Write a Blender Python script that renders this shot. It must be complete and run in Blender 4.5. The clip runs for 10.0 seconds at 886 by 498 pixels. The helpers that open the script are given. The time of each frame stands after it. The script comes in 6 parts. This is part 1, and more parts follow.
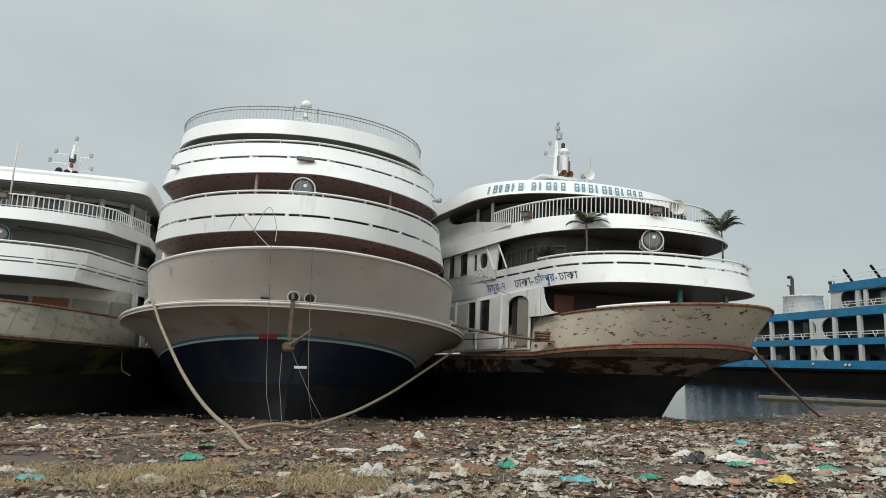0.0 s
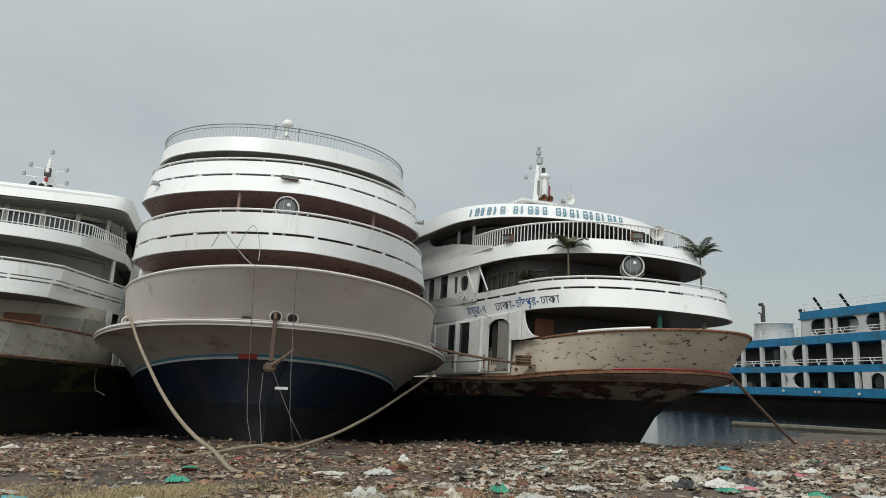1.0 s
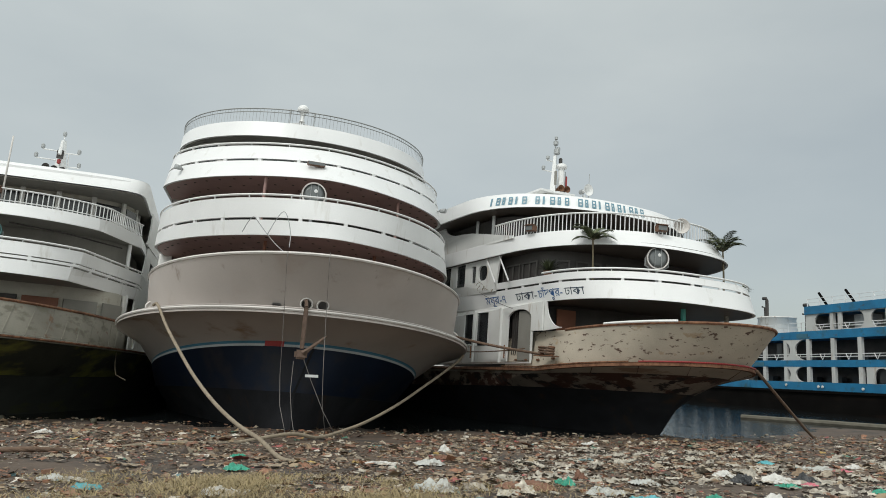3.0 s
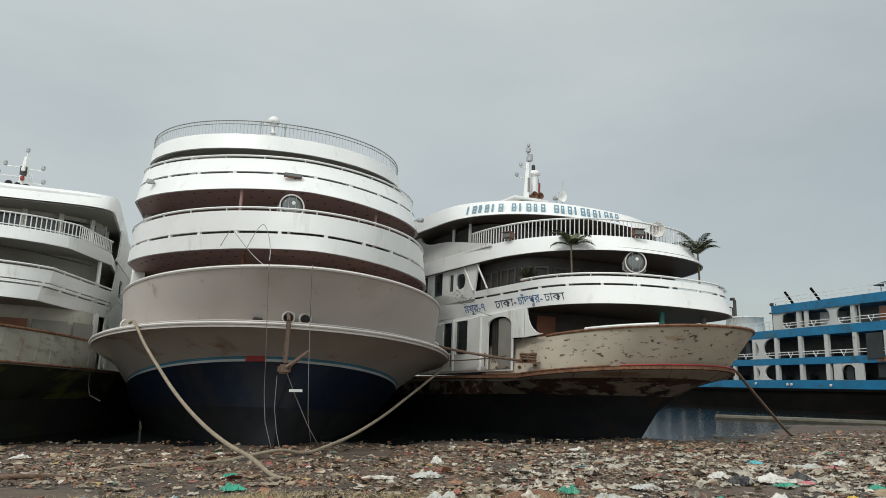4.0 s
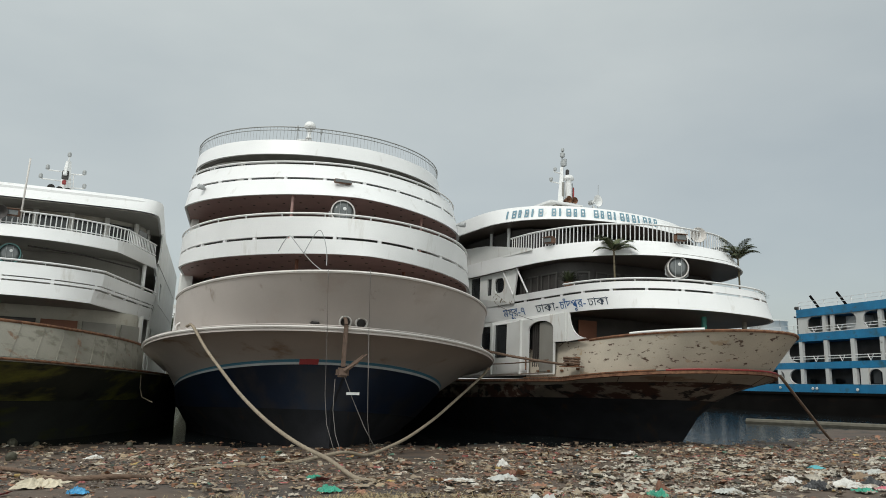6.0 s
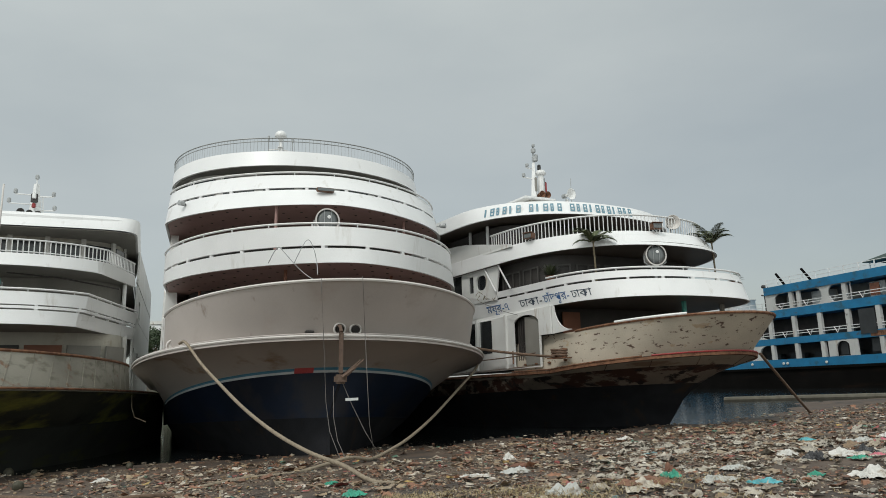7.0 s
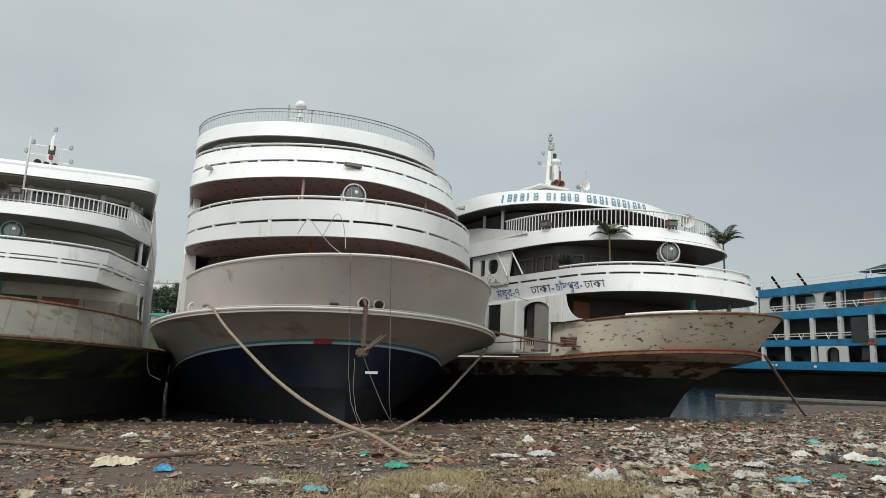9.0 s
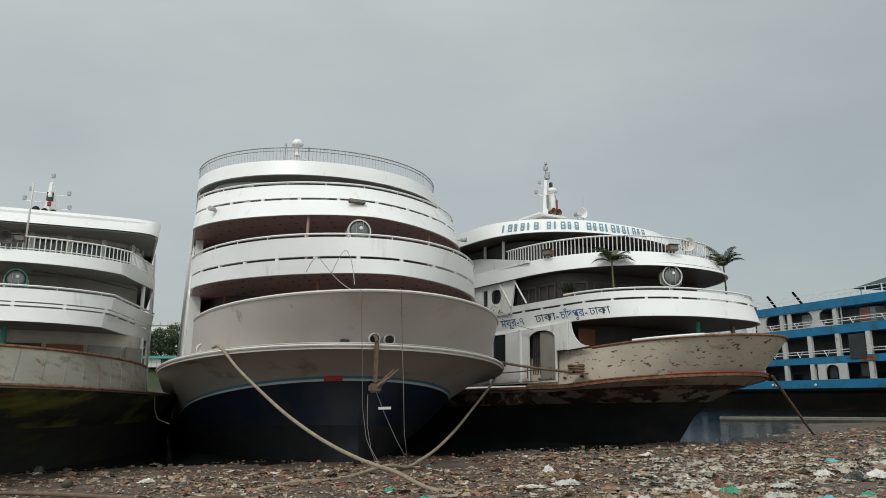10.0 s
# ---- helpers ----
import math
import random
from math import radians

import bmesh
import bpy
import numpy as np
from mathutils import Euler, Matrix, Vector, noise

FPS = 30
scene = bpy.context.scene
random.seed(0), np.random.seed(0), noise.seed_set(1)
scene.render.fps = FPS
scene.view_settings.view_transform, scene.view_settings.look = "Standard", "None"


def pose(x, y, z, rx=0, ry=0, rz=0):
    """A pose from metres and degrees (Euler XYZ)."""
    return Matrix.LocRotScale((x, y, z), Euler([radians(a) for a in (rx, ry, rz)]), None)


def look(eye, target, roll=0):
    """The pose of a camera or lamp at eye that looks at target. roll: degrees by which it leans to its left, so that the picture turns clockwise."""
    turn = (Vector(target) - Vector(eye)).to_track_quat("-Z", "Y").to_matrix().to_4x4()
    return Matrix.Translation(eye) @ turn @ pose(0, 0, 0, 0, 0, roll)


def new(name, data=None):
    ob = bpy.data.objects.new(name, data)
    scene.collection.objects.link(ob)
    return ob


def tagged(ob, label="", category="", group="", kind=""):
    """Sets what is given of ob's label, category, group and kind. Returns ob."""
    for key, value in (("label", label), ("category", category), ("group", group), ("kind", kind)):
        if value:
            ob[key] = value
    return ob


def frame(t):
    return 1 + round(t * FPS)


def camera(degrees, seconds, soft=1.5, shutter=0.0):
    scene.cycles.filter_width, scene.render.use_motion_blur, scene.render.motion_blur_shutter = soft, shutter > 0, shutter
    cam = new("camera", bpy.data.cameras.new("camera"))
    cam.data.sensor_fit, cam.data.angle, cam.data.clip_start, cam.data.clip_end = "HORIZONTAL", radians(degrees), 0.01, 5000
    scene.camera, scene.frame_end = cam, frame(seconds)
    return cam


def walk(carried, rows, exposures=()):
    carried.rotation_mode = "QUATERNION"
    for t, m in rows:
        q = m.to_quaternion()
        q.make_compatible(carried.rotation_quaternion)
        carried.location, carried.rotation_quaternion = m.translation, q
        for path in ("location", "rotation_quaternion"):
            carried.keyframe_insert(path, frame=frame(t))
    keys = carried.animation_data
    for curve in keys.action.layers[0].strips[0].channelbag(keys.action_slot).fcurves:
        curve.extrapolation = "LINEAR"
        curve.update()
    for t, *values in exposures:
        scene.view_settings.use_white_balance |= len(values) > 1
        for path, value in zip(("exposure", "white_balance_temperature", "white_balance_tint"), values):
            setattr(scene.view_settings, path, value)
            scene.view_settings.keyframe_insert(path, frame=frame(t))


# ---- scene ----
cam = camera(60.7, 10.0, 0.9)
PATH = [
    (0, (-0.173, 0.151, 1.878), (-0.154, 2.13, 2.169), 1.0),
    (0.5, (-0.382, -0.038, 1.862), (-0.303, 1.927, 2.227), 0.5),
    (1, (-0.503, 0.184, 1.872), (-0.414, 2.151, 2.222), 1.7),
    (1.5, (-0.738, 0.282, 1.855), (-0.622, 2.251, 2.182), 0.2),
    (2, (-0.989, 0.333, 1.855), (-0.851, 2.302, 2.173), 2.1),
    (2.5, (-1.265, 0.465, 1.864), (-1.163, 2.441, 2.158), 0.2),
    (2.7, (-1.384, 0.37, 1.862), (-1.3, 2.342, 2.187), 1.9),
    (3.8, (-1.874, 0.558, 1.884), (-1.717, 2.528, 2.189), 1.9),
    (4, (-1.961, 0.536, 1.883), (-1.767, 2.496, 2.23), 0.7),
    (4.5, (-2.317, 0.476, 1.887), (-2.128, 2.43, 2.266), 1.3),
    (5, (-2.638, 0.32, 1.873), (-2.447, 2.288, 2.176), 2.4),
    (5.5, (-2.856, 0.219, 1.874), (-2.751, 2.184, 2.228), 0.8),
    (5.7, (-2.976, 0.319, 1.889), (-2.825, 2.284, 2.233), 1.4),
    (6.8, (-3.673, 0.137, 1.964), (-3.434, 2.086, 2.344), -1.2),
    (7, (-3.822, 0.029, 1.955), (-3.565, 1.982, 2.301), -2.9),
    (7.5, (-4.103, -0.01, 1.974), (-3.799, 1.945, 2.268), 0.7),
    (8, (-4.339, -0.099, 2.011), (-4.09, 1.865, 2.293), 2.2),
    (8.5, (-4.626, -0.132, 1.975), (-4.297, 1.818, 2.274), 0.0),
    (9, (-4.864, -0.244, 2.017), (-4.582, 1.715, 2.306), 1.1),
    (9.5, (-5.085, -0.259, 2.048), (-4.841, 1.698, 2.379), 0.9),
    (10, (-5.376, -0.298, 2.032), (-5.07, 1.644, 2.403), -1.1),
]
EXPOSURES = [(0, 0.0), (0.5, -0.06), (1, -0.1), (1.5, -0.05), (2, -0.01), (2.5, -0.02), (4, -0.03), (4.5, -0.08), (5, -0.03), (5.5, 0.0), (6.8, -0.14), (7, -0.15), (7.5, 0.0), (8.5, -0.01), (9, 0.0), (9.5, 0.0), (10, -0.16)]
walk(cam, [(t, look(eye, target, roll)) for t, eye, target, roll in PATH], EXPOSURES)


# ---- world, sun, exposure ----
SUN_EL, SUN_AZ = 50.0, 214.0      # degrees; azimuth clockwise from +y
world = bpy.data.worlds.new("overcast_sky")
scene.world = world
world.use_nodes = True
wn, wl = world.node_tree.nodes, world.node_tree.links
wn.clear()
w_out = wn.new("ShaderNodeOutputWorld")
sky = wn.new("ShaderNodeTexSky")
sky.sky_type, sky.sun_disc = "NISHITA", False
sky.sun_elevation, sky.sun_rotation = radians(SUN_EL), radians(SUN_AZ)
bg_sky = wn.new("ShaderNodeBackground")
bg_sky.inputs["Strength"].default_value = 0.03
wl.new(sky.outputs[0], bg_sky.inputs["Color"])
# cloud cover: brighter overhead and behind, heavier over the river
tc = wn.new("ShaderNodeTexCoord")
mp = wn.new("ShaderNodeMapping")
mp.inputs["Scale"].default_value = (1.3, 1.3, 3.2)
cl = wn.new("ShaderNodeTexNoise")
cl.inputs["Scale"].default_value, cl.inputs["Detail"].default_value, cl.inputs["Roughness"].default_value = 1.7, 5.0, 0.5
cr = wn.new("ShaderNodeValToRGB")
cr.color_ramp.elements[0].position, cr.color_ramp.elements[0].color = 0.30, (0.765, 0.825, 0.79, 1)
cr.color_ramp.elements[1].position, cr.color_ramp.elements[1].color = 0.72, (0.975, 1.025, 0.955, 1)
sep = wn.new("ShaderNodeSeparateXYZ")
SKY_BASE, SKY_X, SKY_Z, SKY_Y = 0.388, -0.08, 0.43, -0.70
mx = wn.new("ShaderNodeMath"); mx.operation = "MULTIPLY_ADD"; mx.inputs[1].default_value = SKY_X; mx.inputs[2].default_value = SKY_BASE
mz = wn.new("ShaderNodeMath"); mz.operation = "MULTIPLY_ADD"; mz.inputs[1].default_value = SKY_Z
my0 = wn.new("ShaderNodeMath"); my0.operation = "MINIMUM"; my0.inputs[1].default_value = 0.35
my1 = wn.new("ShaderNodeMath"); my1.operation = "SUBTRACT"; my1.inputs[1].default_value = 0.35
my = wn.new("ShaderNodeMath"); my.operation = "MULTIPLY_ADD"; my.inputs[1].default_value = SKY_Y
bg_cl = wn.new("ShaderNodeBackground")
add = wn.new("ShaderNodeAddShader")
wl.new(tc.outputs["Generated"], mp.inputs[0]); wl.new(mp.outputs[0], cl.inputs["Vector"]); wl.new(cl.outputs["Fac"], cr.inputs[0])
wl.new(cr.outputs[0], bg_cl.inputs["Color"])
wl.new(tc.outputs["Generated"], sep.inputs[0])
wl.new(sep.outputs[0], mx.inputs[0]); wl.new(sep.outputs[2], mz.inputs[0]); wl.new(mx.outputs[0], mz.inputs[2])
wl.new(sep.outputs[1], my0.inputs[0]); wl.new(my0.outputs[0], my1.inputs[0]); wl.new(my1.outputs[0], my.inputs[0]); wl.new(mz.outputs[0], my.inputs[2])
wl.new(my.outputs[0], bg_cl.inputs["Strength"])
wl.new(bg_sky.outputs[0], add.inputs[0]); wl.new(bg_cl.outputs[0], add.inputs[1]); wl.new(add.outputs[0], w_out.inputs[0])

sun = new("sun", bpy.data.lights.new("sun", "SUN"))
sun.data.energy, sun.data.angle, sun.data.color = 1.25, radians(8.0), (1.0, 0.97, 0.92)
sa, se = radians(SUN_AZ), radians(SUN_EL)
sun.matrix_world = look((0, 0, 60), (-math.sin(sa) * math.cos(se) * 50, -math.cos(sa) * math.cos(se) * 50, 60 - math.sin(se) * 50))


# ---- materials ----
def mat(name, col, rough=0.6, metal=0.0, vary=0.12, scale=1.2, bump=0.15, fine=30.0, stain=None, amount=0.0, stain_scale=(1.5, 1.5, 0.5), alpha=None, rnd=0.0, spec=0.5, stain2=None, amount2=0.0, scale2=(1, 1, 1), edge=0.12):
    """A worn surface: two scales of tone, fine relief, and stains of another colour."""
    m = bpy.data.materials.new(name)
    m.use_nodes = True
    n, l = m.node_tree.nodes, m.node_tree.links
    b = n["Principled BSDF"]
    b.inputs["Roughness"].default_value, b.inputs["Metallic"].default_value = rough, metal
    b.inputs["Specular IOR Level"].default_value = spec
    c = n.new("ShaderNodeTexCoord")
    big = n.new("ShaderNodeTexNoise"); big.inputs["Scale"].default_value, big.inputs["Detail"].default_value = scale, 6.0
    sml = n.new("ShaderNodeTexNoise"); sml.inputs["Scale"].default_value, sml.inputs["Detail"].default_value = fine, 3.0
    l.new(c.outputs["Object"], big.inputs["Vector"]); l.new(c.outputs["Object"], sml.inputs["Vector"])
    mix = n.new("ShaderNodeMix"); mix.data_type = "RGBA"
    r = n.new("ShaderNodeMapRange"); r.inputs["From Min"].default_value, r.inputs["From Max"].default_value = 0.3, 0.7
    l.new(big.outputs["Fac"], r.inputs["Value"]); l.new(r.outputs[0], mix.inputs["Factor"])
    mix.inputs["A"].default_value = (*[x * (1 - vary) for x in col], 1)
    mix.inputs["B"].default_value = (*[min(0.95, x * (1 + vary * 0.7)) for x in col], 1)
    out = mix.outputs["Result"]
    m2 = n.new("ShaderNodeMix"); m2.data_type = "RGBA"; m2.blend_type = "MULTIPLY"
    m2.inputs["Factor"].default_value = min(1.0, vary * 2.0)
    l.new(out, m2.inputs["A"]); l.new(sml.outputs["Color"], m2.inputs["B"])
    sat = n.new("ShaderNodeMapRange"); sat.inputs["From Min"].default_value, sat.inputs["From Max"].default_value = 0.3, 0.7
    sat.inputs["To Min"].default_value, sat.inputs["To Max"].default_value = 0.75, 1.05
    l.new(sml.outputs["Fac"], sat.inputs["Value"]); l.new(sat.outputs[0], m2.inputs["B"])
    out = m2.outputs["Result"]
    for stain, amount, stain_scale, off in ((stain, amount, stain_scale, 0.0), (stain2, amount2, scale2, 17.0)):
        if not stain:
            continue
        mpg = n.new("ShaderNodeMapping"); mpg.inputs["Scale"].default_value = stain_scale; mpg.inputs["Location"].default_value = (off, off, off)
        st = n.new("ShaderNodeTexNoise"); st.inputs["Scale"].default_value, st.inputs["Detail"].default_value, st.inputs["Roughness"].default_value = 1.0, 8.0, 0.62
        l.new(c.outputs["Object"], mpg.inputs[0]); l.new(mpg.outputs[0], st.inputs["Vector"])
        rr = n.new("ShaderNodeMapRange"); rr.inputs["From Min"].default_value, rr.inputs["From Max"].default_value = 0.66 - amount * 0.3, 0.66 + edge - amount * 0.3
        l.new(st.outputs["Fac"], rr.inputs["Value"])
        m3 = n.new("ShaderNodeMix"); m3.data_type = "RGBA"
        l.new(rr.outputs[0], m3.inputs["Factor"]); l.new(out, m3.inputs["A"]); m3.inputs["B"].default_value = (*stain, 1)
        out = m3.outputs["Result"]
    if rnd:
        oi = n.new("ShaderNodeObjectInfo"); hs = n.new("ShaderNodeHueSaturation")
        vr = n.new("ShaderNodeMapRange"); vr.inputs["To Min"].default_value, vr.inputs["To Max"].default_value = 1 - rnd, 1 + rnd
        l.new(oi.outputs["Random"], vr.inputs["Value"]); l.new(vr.outputs[0], hs.inputs["Value"]); l.new(out, hs.inputs["Color"]); out = hs.outputs[0]
    l.new(out, b.inputs["Base Color"])
    bp = n.new("ShaderNodeBump"); bp.inputs["Strength"].default_value, bp.inputs["Distance"].default_value = bump, 0.02
    l.new(sml.outputs["Fac"], bp.inputs["Height"]); l.new(bp.outputs[0], b.inputs["Normal"])
    if alpha is not None:
        b.inputs["Alpha"].default_value = alpha
    return m


RUST = (0.16, 0.065, 0.03)
WHITE = mat("white_paint", (0.775, 0.775, 0.77), 0.38, vary=0.07, scale=0.5, bump=0.03, stain=(0.60, 0.585, 0.555), amount=0.2, stain_scale=(2.2, 2.2, 0.35))
WHITE_SIDE = mat("stained_white_paint", (0.70, 0.70, 0.68), 0.45, vary=0.07, scale=0.8, bump=0.05, stain=(0.42, 0.35, 0.28), amount=0.24, stain_scale=(2.5, 2.5, 0.4), stain2=(0.22, 0.13, 0.08), amount2=0.06, scale2=(4, 4, 0.7))
WHITE_FAR = mat("grimy_white_paint", (0.52, 0.52, 0.50), 0.5, vary=0.12, scale=0.6, bump=0.05, stain=(0.30, 0.22, 0.15), amount=0.22, stain_scale=(1.2, 1.2, 0.4), stain2=(0.06, 0.04, 0.03), amount2=0.12, scale2=(1.5, 1.5, 1.5))
WHITE_OLD = mat("weathered_white_paint", (0.62, 0.61, 0.58), 0.5, vary=0.1, scale=0.8, bump=0.06, stain=(0.30, 0.24, 0.19), amount=0.34, stain_scale=(2.5, 2.5, 0.5))
PRIMER = mat("grey_primer", (0.475, 0.428, 0.398), 0.5, vary=0.15, scale=0.3, fine=45, bump=0.03, stain=(0.38, 0.325, 0.29), amount=0.45, stain_scale=(0.45, 0.45, 0.5), stain2=(0.25, 0.20, 0.165), amount2=0.08, scale2=(2.2, 2.2, 0.6))
PRIMER_LOW = mat("grey_primer_flare", (0.46, 0.415, 0.375), 0.6, vary=0.10, scale=0.6, bump=0.05, stain=(0.27, 0.18, 0.11), amount=0.3, stain_scale=(0.7, 0.7, 0.8))
CAP = mat("pale_edge_paint", (0.57, 0.54, 0.51), 0.5, vary=0.08)
NAVY = mat("navy_hull_paint", (0.005, 0.0105, 0.0245), 0.62, vary=0.3, scale=0.8, bump=0.08, stain=(0.014, 0.014, 0.018), amount=0.5, stain_scale=(0.6, 0.6, 0.5), spec=0.2)
BLACKHULL = mat("black_hull_paint", (0.018, 0.0185, 0.021), 0.9, vary=0.3, bump=0.08, stain=(0.03, 0.021, 0.015), amount=0.3, spec=0.1)
HULL_FAR = mat("tarry_hull_paint", (0.006, 0.0055, 0.005), 0.9, vary=0.4, scale=0.5, bump=0.1, stain=(0.012, 0.008, 0.006), amount=0.35, stain_scale=(0.2, 0.2, 2.0), spec=0.05)
SKYBLUE = mat("light_blue_stripe", (0.035, 0.13, 0.19), 0.5, vary=0.15)
STRIPE = mat("white_stripe", (0.36, 0.38, 0.39), 0.5, vary=0.15)
REDPAINT = mat("red_paint", (0.28, 0.03, 0.03), 0.5, vary=0.2)
SOFFIT = mat("brown_ceiling_paint", (0.36, 0.215, 0.19), 0.5, vary=0.12, scale=1.5, bump=0.03)
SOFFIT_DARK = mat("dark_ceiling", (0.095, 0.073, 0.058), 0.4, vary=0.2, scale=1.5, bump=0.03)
RAIL = mat("rail_paint", (0.70, 0.70, 0.69), 0.4, vary=0.06)
RAIL_GREY = mat("grey_rail_steel", (0.36, 0.37, 0.37), 0.45, metal=0.3, vary=0.15)
# near-black for dark fittings, and for shade painted inside decks and openings
DARK = mat("dark_paint_inner_shade", (0.045, 0.04, 0.037), 0.6, vary=0.25, scale=2)
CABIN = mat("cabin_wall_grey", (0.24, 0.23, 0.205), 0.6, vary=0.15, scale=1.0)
CABIN_PALE = mat("pale_cabin_wall", (0.46, 0.44, 0.38), 0.6, vary=0.15, scale=1.0, stain=(0.30, 0.25, 0.18), amount=0.3, stain_scale=(1, 1, 1.5))
CABIN_RED = mat("brown_cabin_panel", (0.20, 0.075, 0.04), 0.6, vary=0.2)
WINDOW_FRAME = mat("dull_window_frame", (0.07, 0.066, 0.06), 0.6, vary=0.2)
GLASS = mat("dark_window_glass", (0.02, 0.022, 0.024), 0.12, vary=0.2, bump=0.0)
RUSTY = mat("rusty_steel", (0.20, 0.095, 0.05), 0.85, vary=0.3, scale=4, bump=0.4, stain=(0.10, 0.04, 0.02), amount=0.6, stain_scale=(6, 6, 6))
BUL_R = mat("scraped_bulwark_paint", (0.48, 0.425, 0.345), 0.55, vary=0.16, scale=0.9, bump=0.14, stain=(0.38, 0.29, 0.20), amount=0.16, stain_scale=(1.4, 1.4, 2.4), stain2=(0.085, 0.05, 0.035), amount2=0.25, scale2=(3.2, 3.2, 6.5), edge=0.05)
RUST_R = mat("rust_eaten_hull_paint", (0.19, 0.155, 0.125), 0.75, vary=0.25, scale=0.8, bump=0.3, stain=(0.05, 0.022, 0.015), amount=0.62, stain_scale=(0.9, 0.9, 2.2), stain2=(0.016, 0.012, 0.011), amount2=0.4, scale2=(1.6, 1.6, 2.6), edge=0.05, spec=0.25)
HULL_R = mat("scraped_hull_paint", (0.29, 0.25, 0.205), 0.65, vary=0.2, scale=0.8, bump=0.12, stain=(0.17, 0.115, 0.08), amount=0.4, stain_scale=(0.5, 0.5, 1.8), stain2=(0.055, 0.025, 0.016), amount2=0.2, scale2=(1.0, 1.0, 2.2), edge=0.06, spec=0.25)
BUL_L = mat("dirty_bulwark_paint", (0.235, 0.22, 0.18), 0.55, vary=0.25, scale=0.5, bump=0.12, stain=(0.13, 0.12, 0.09), amount=0.45, stain_scale=(1.2, 1.2, 3.0), stain2=(0.14, 0.075, 0.04), amount2=0.2, scale2=(2.2, 2.2, 2.6), edge=0.1)
MOSS_L = mat("algae_grown_hull_paint", (0.05, 0.053, 0.04), 0.85, vary=0.3, scale=0.7, bump=0.15, stain=(0.19, 0.19, 0.045), amount=0.62, stain_scale=(0.45, 0.45, 1.3), stain2=(0.02, 0.02, 0.018), amount2=0.3, scale2=(0.7, 0.7, 1.2), edge=0.16, spec=0.2)
HULL_L = mat("mossy_hull_paint", (0.038, 0.04, 0.035), 0.85, vary=0.25, scale=0.8, bump=0.1, stain=(0.05, 0.052, 0.018), amount=0.3, stain_scale=(0.5, 0.5, 1.6), spec=0.15)
DECK = mat("grey_deck", (0.25, 0.24, 0.23), 0.7, vary=0.15)
ROPE = mat("manila_rope", (0.27, 0.22, 0.16), 0.9, vary=0.2, scale=6, fine=60, bump=0.6)
ROPE_BROWN = mat("old_brown_rope", (0.15, 0.095, 0.065), 0.9, vary=0.25, scale=6, fine=60, bump=0.6)
IRON = mat("old_anchor_iron", (0.15, 0.10, 0.075), 0.9, vary=0.35, scale=5, bump=0.5, stain=(0.07, 0.045, 0.03), amount=0.5, stain_scale=(5, 5, 5))
WIRE = mat("thin_cable", (0.16, 0.15, 0.14), 0.7, vary=0.2)
TEAL_DARK = mat("dull_teal_paint", (0.06, 0.16, 0.15), 0.5, vary=0.15)
TEAL = mat("teal_paint", (0.06, 0.30, 0.26), 0.5, vary=0.15)
BLUE = mat("blue_ship_paint", (0.006, 0.155, 0.315), 0.45, vary=0.22, scale=0.9, bump=0.06, stain=(0.02, 0.09, 0.13), amount=0.34, stain_scale=(0.7, 0.7, 0.9), stain2=(0.07, 0.05, 0.04), amount2=0.14, scale2=(1.6, 1.6, 2.4))
LETTER = mat("blue_lettering", (0.03, 0.10, 0.26), 0.5, vary=0.1)
LETTER_DARK = mat("dark_lettering", (0.035, 0.05, 0.075), 0.5, vary=0.1)
LETTER_SKY = mat("pale_blue_lettering", (0.16, 0.29, 0.36), 0.5, vary=0.1)
PLASTIC = mat("white_plastic", (0.72, 0.72, 0.71), 0.4, vary=0.06)
REDDISH = mat("red_cloth", (0.35, 0.05, 0.05), 0.7, vary=0.2)
BRONZE = mat("brown_lamp_housing", (0.17, 0.085, 0.05), 0.5, vary=0.2)
LENS = mat("lamp_lens", (0.13, 0.14, 0.14), 0.08, vary=0.1, bump=0.0)
PALM = mat("palm_leaf", (0.06, 0.075, 0.03), 0.7, vary=0.3, scale=8, rnd=0.3)
STALK = mat("palm_stalk", (0.16, 0.13, 0.08), 0.7, vary=0.3, scale=8)
LEAF = mat("tree_leaf", (0.04, 0.065, 0.022), 0.6, vary=0.4, scale=0.4)
BARK = mat("bark", (0.10, 0.075, 0.05), 0.9, vary=0.3)
EARTH = mat("dark_bank_earth", (0.055, 0.05, 0.036), 0.9, vary=0.3, scale=0.5, stain=(0.03, 0.045, 0.018), amount=0.6, stain_scale=(0.3, 0.3, 0.3))
CONCRETE = mat("grey_concrete", (0.30, 0.29, 0.27), 0.8, vary=0.15)
GREENROOF = mat("dark_green_tin", (0.02, 0.045, 0.035), 0.6, vary=0.2)
TARP = mat("dark_tarpaulin", (0.03, 0.033, 0.035), 0.6, vary=0.3)
STRAW = mat("dry_straw", (0.34, 0.265, 0.14), 0.8, vary=0.25, scale=5)
WOOD = mat("weathered_timber", (0.12, 0.11, 0.085), 0.8, vary=0.25, scale=3)


# ---- mesh helpers ----
def part(name, bm, material, parent=None, label="", smooth=False):
    me = bpy.data.meshes.new(name)
    bmesh.ops.recalc_face_normals(bm, faces=bm.faces)
    bm.to_mesh(me)
    bm.free()
    if smooth:
        for p in me.polygons:
            p.use_smooth = True
        if smooth == "plate":
            me.set_sharp_from_angle(angle=radians(13))
    me.materials.append(material)
    ob = new(name, me)
    ob.parent = parent
    if label:
        ob["label"] = label
    return ob


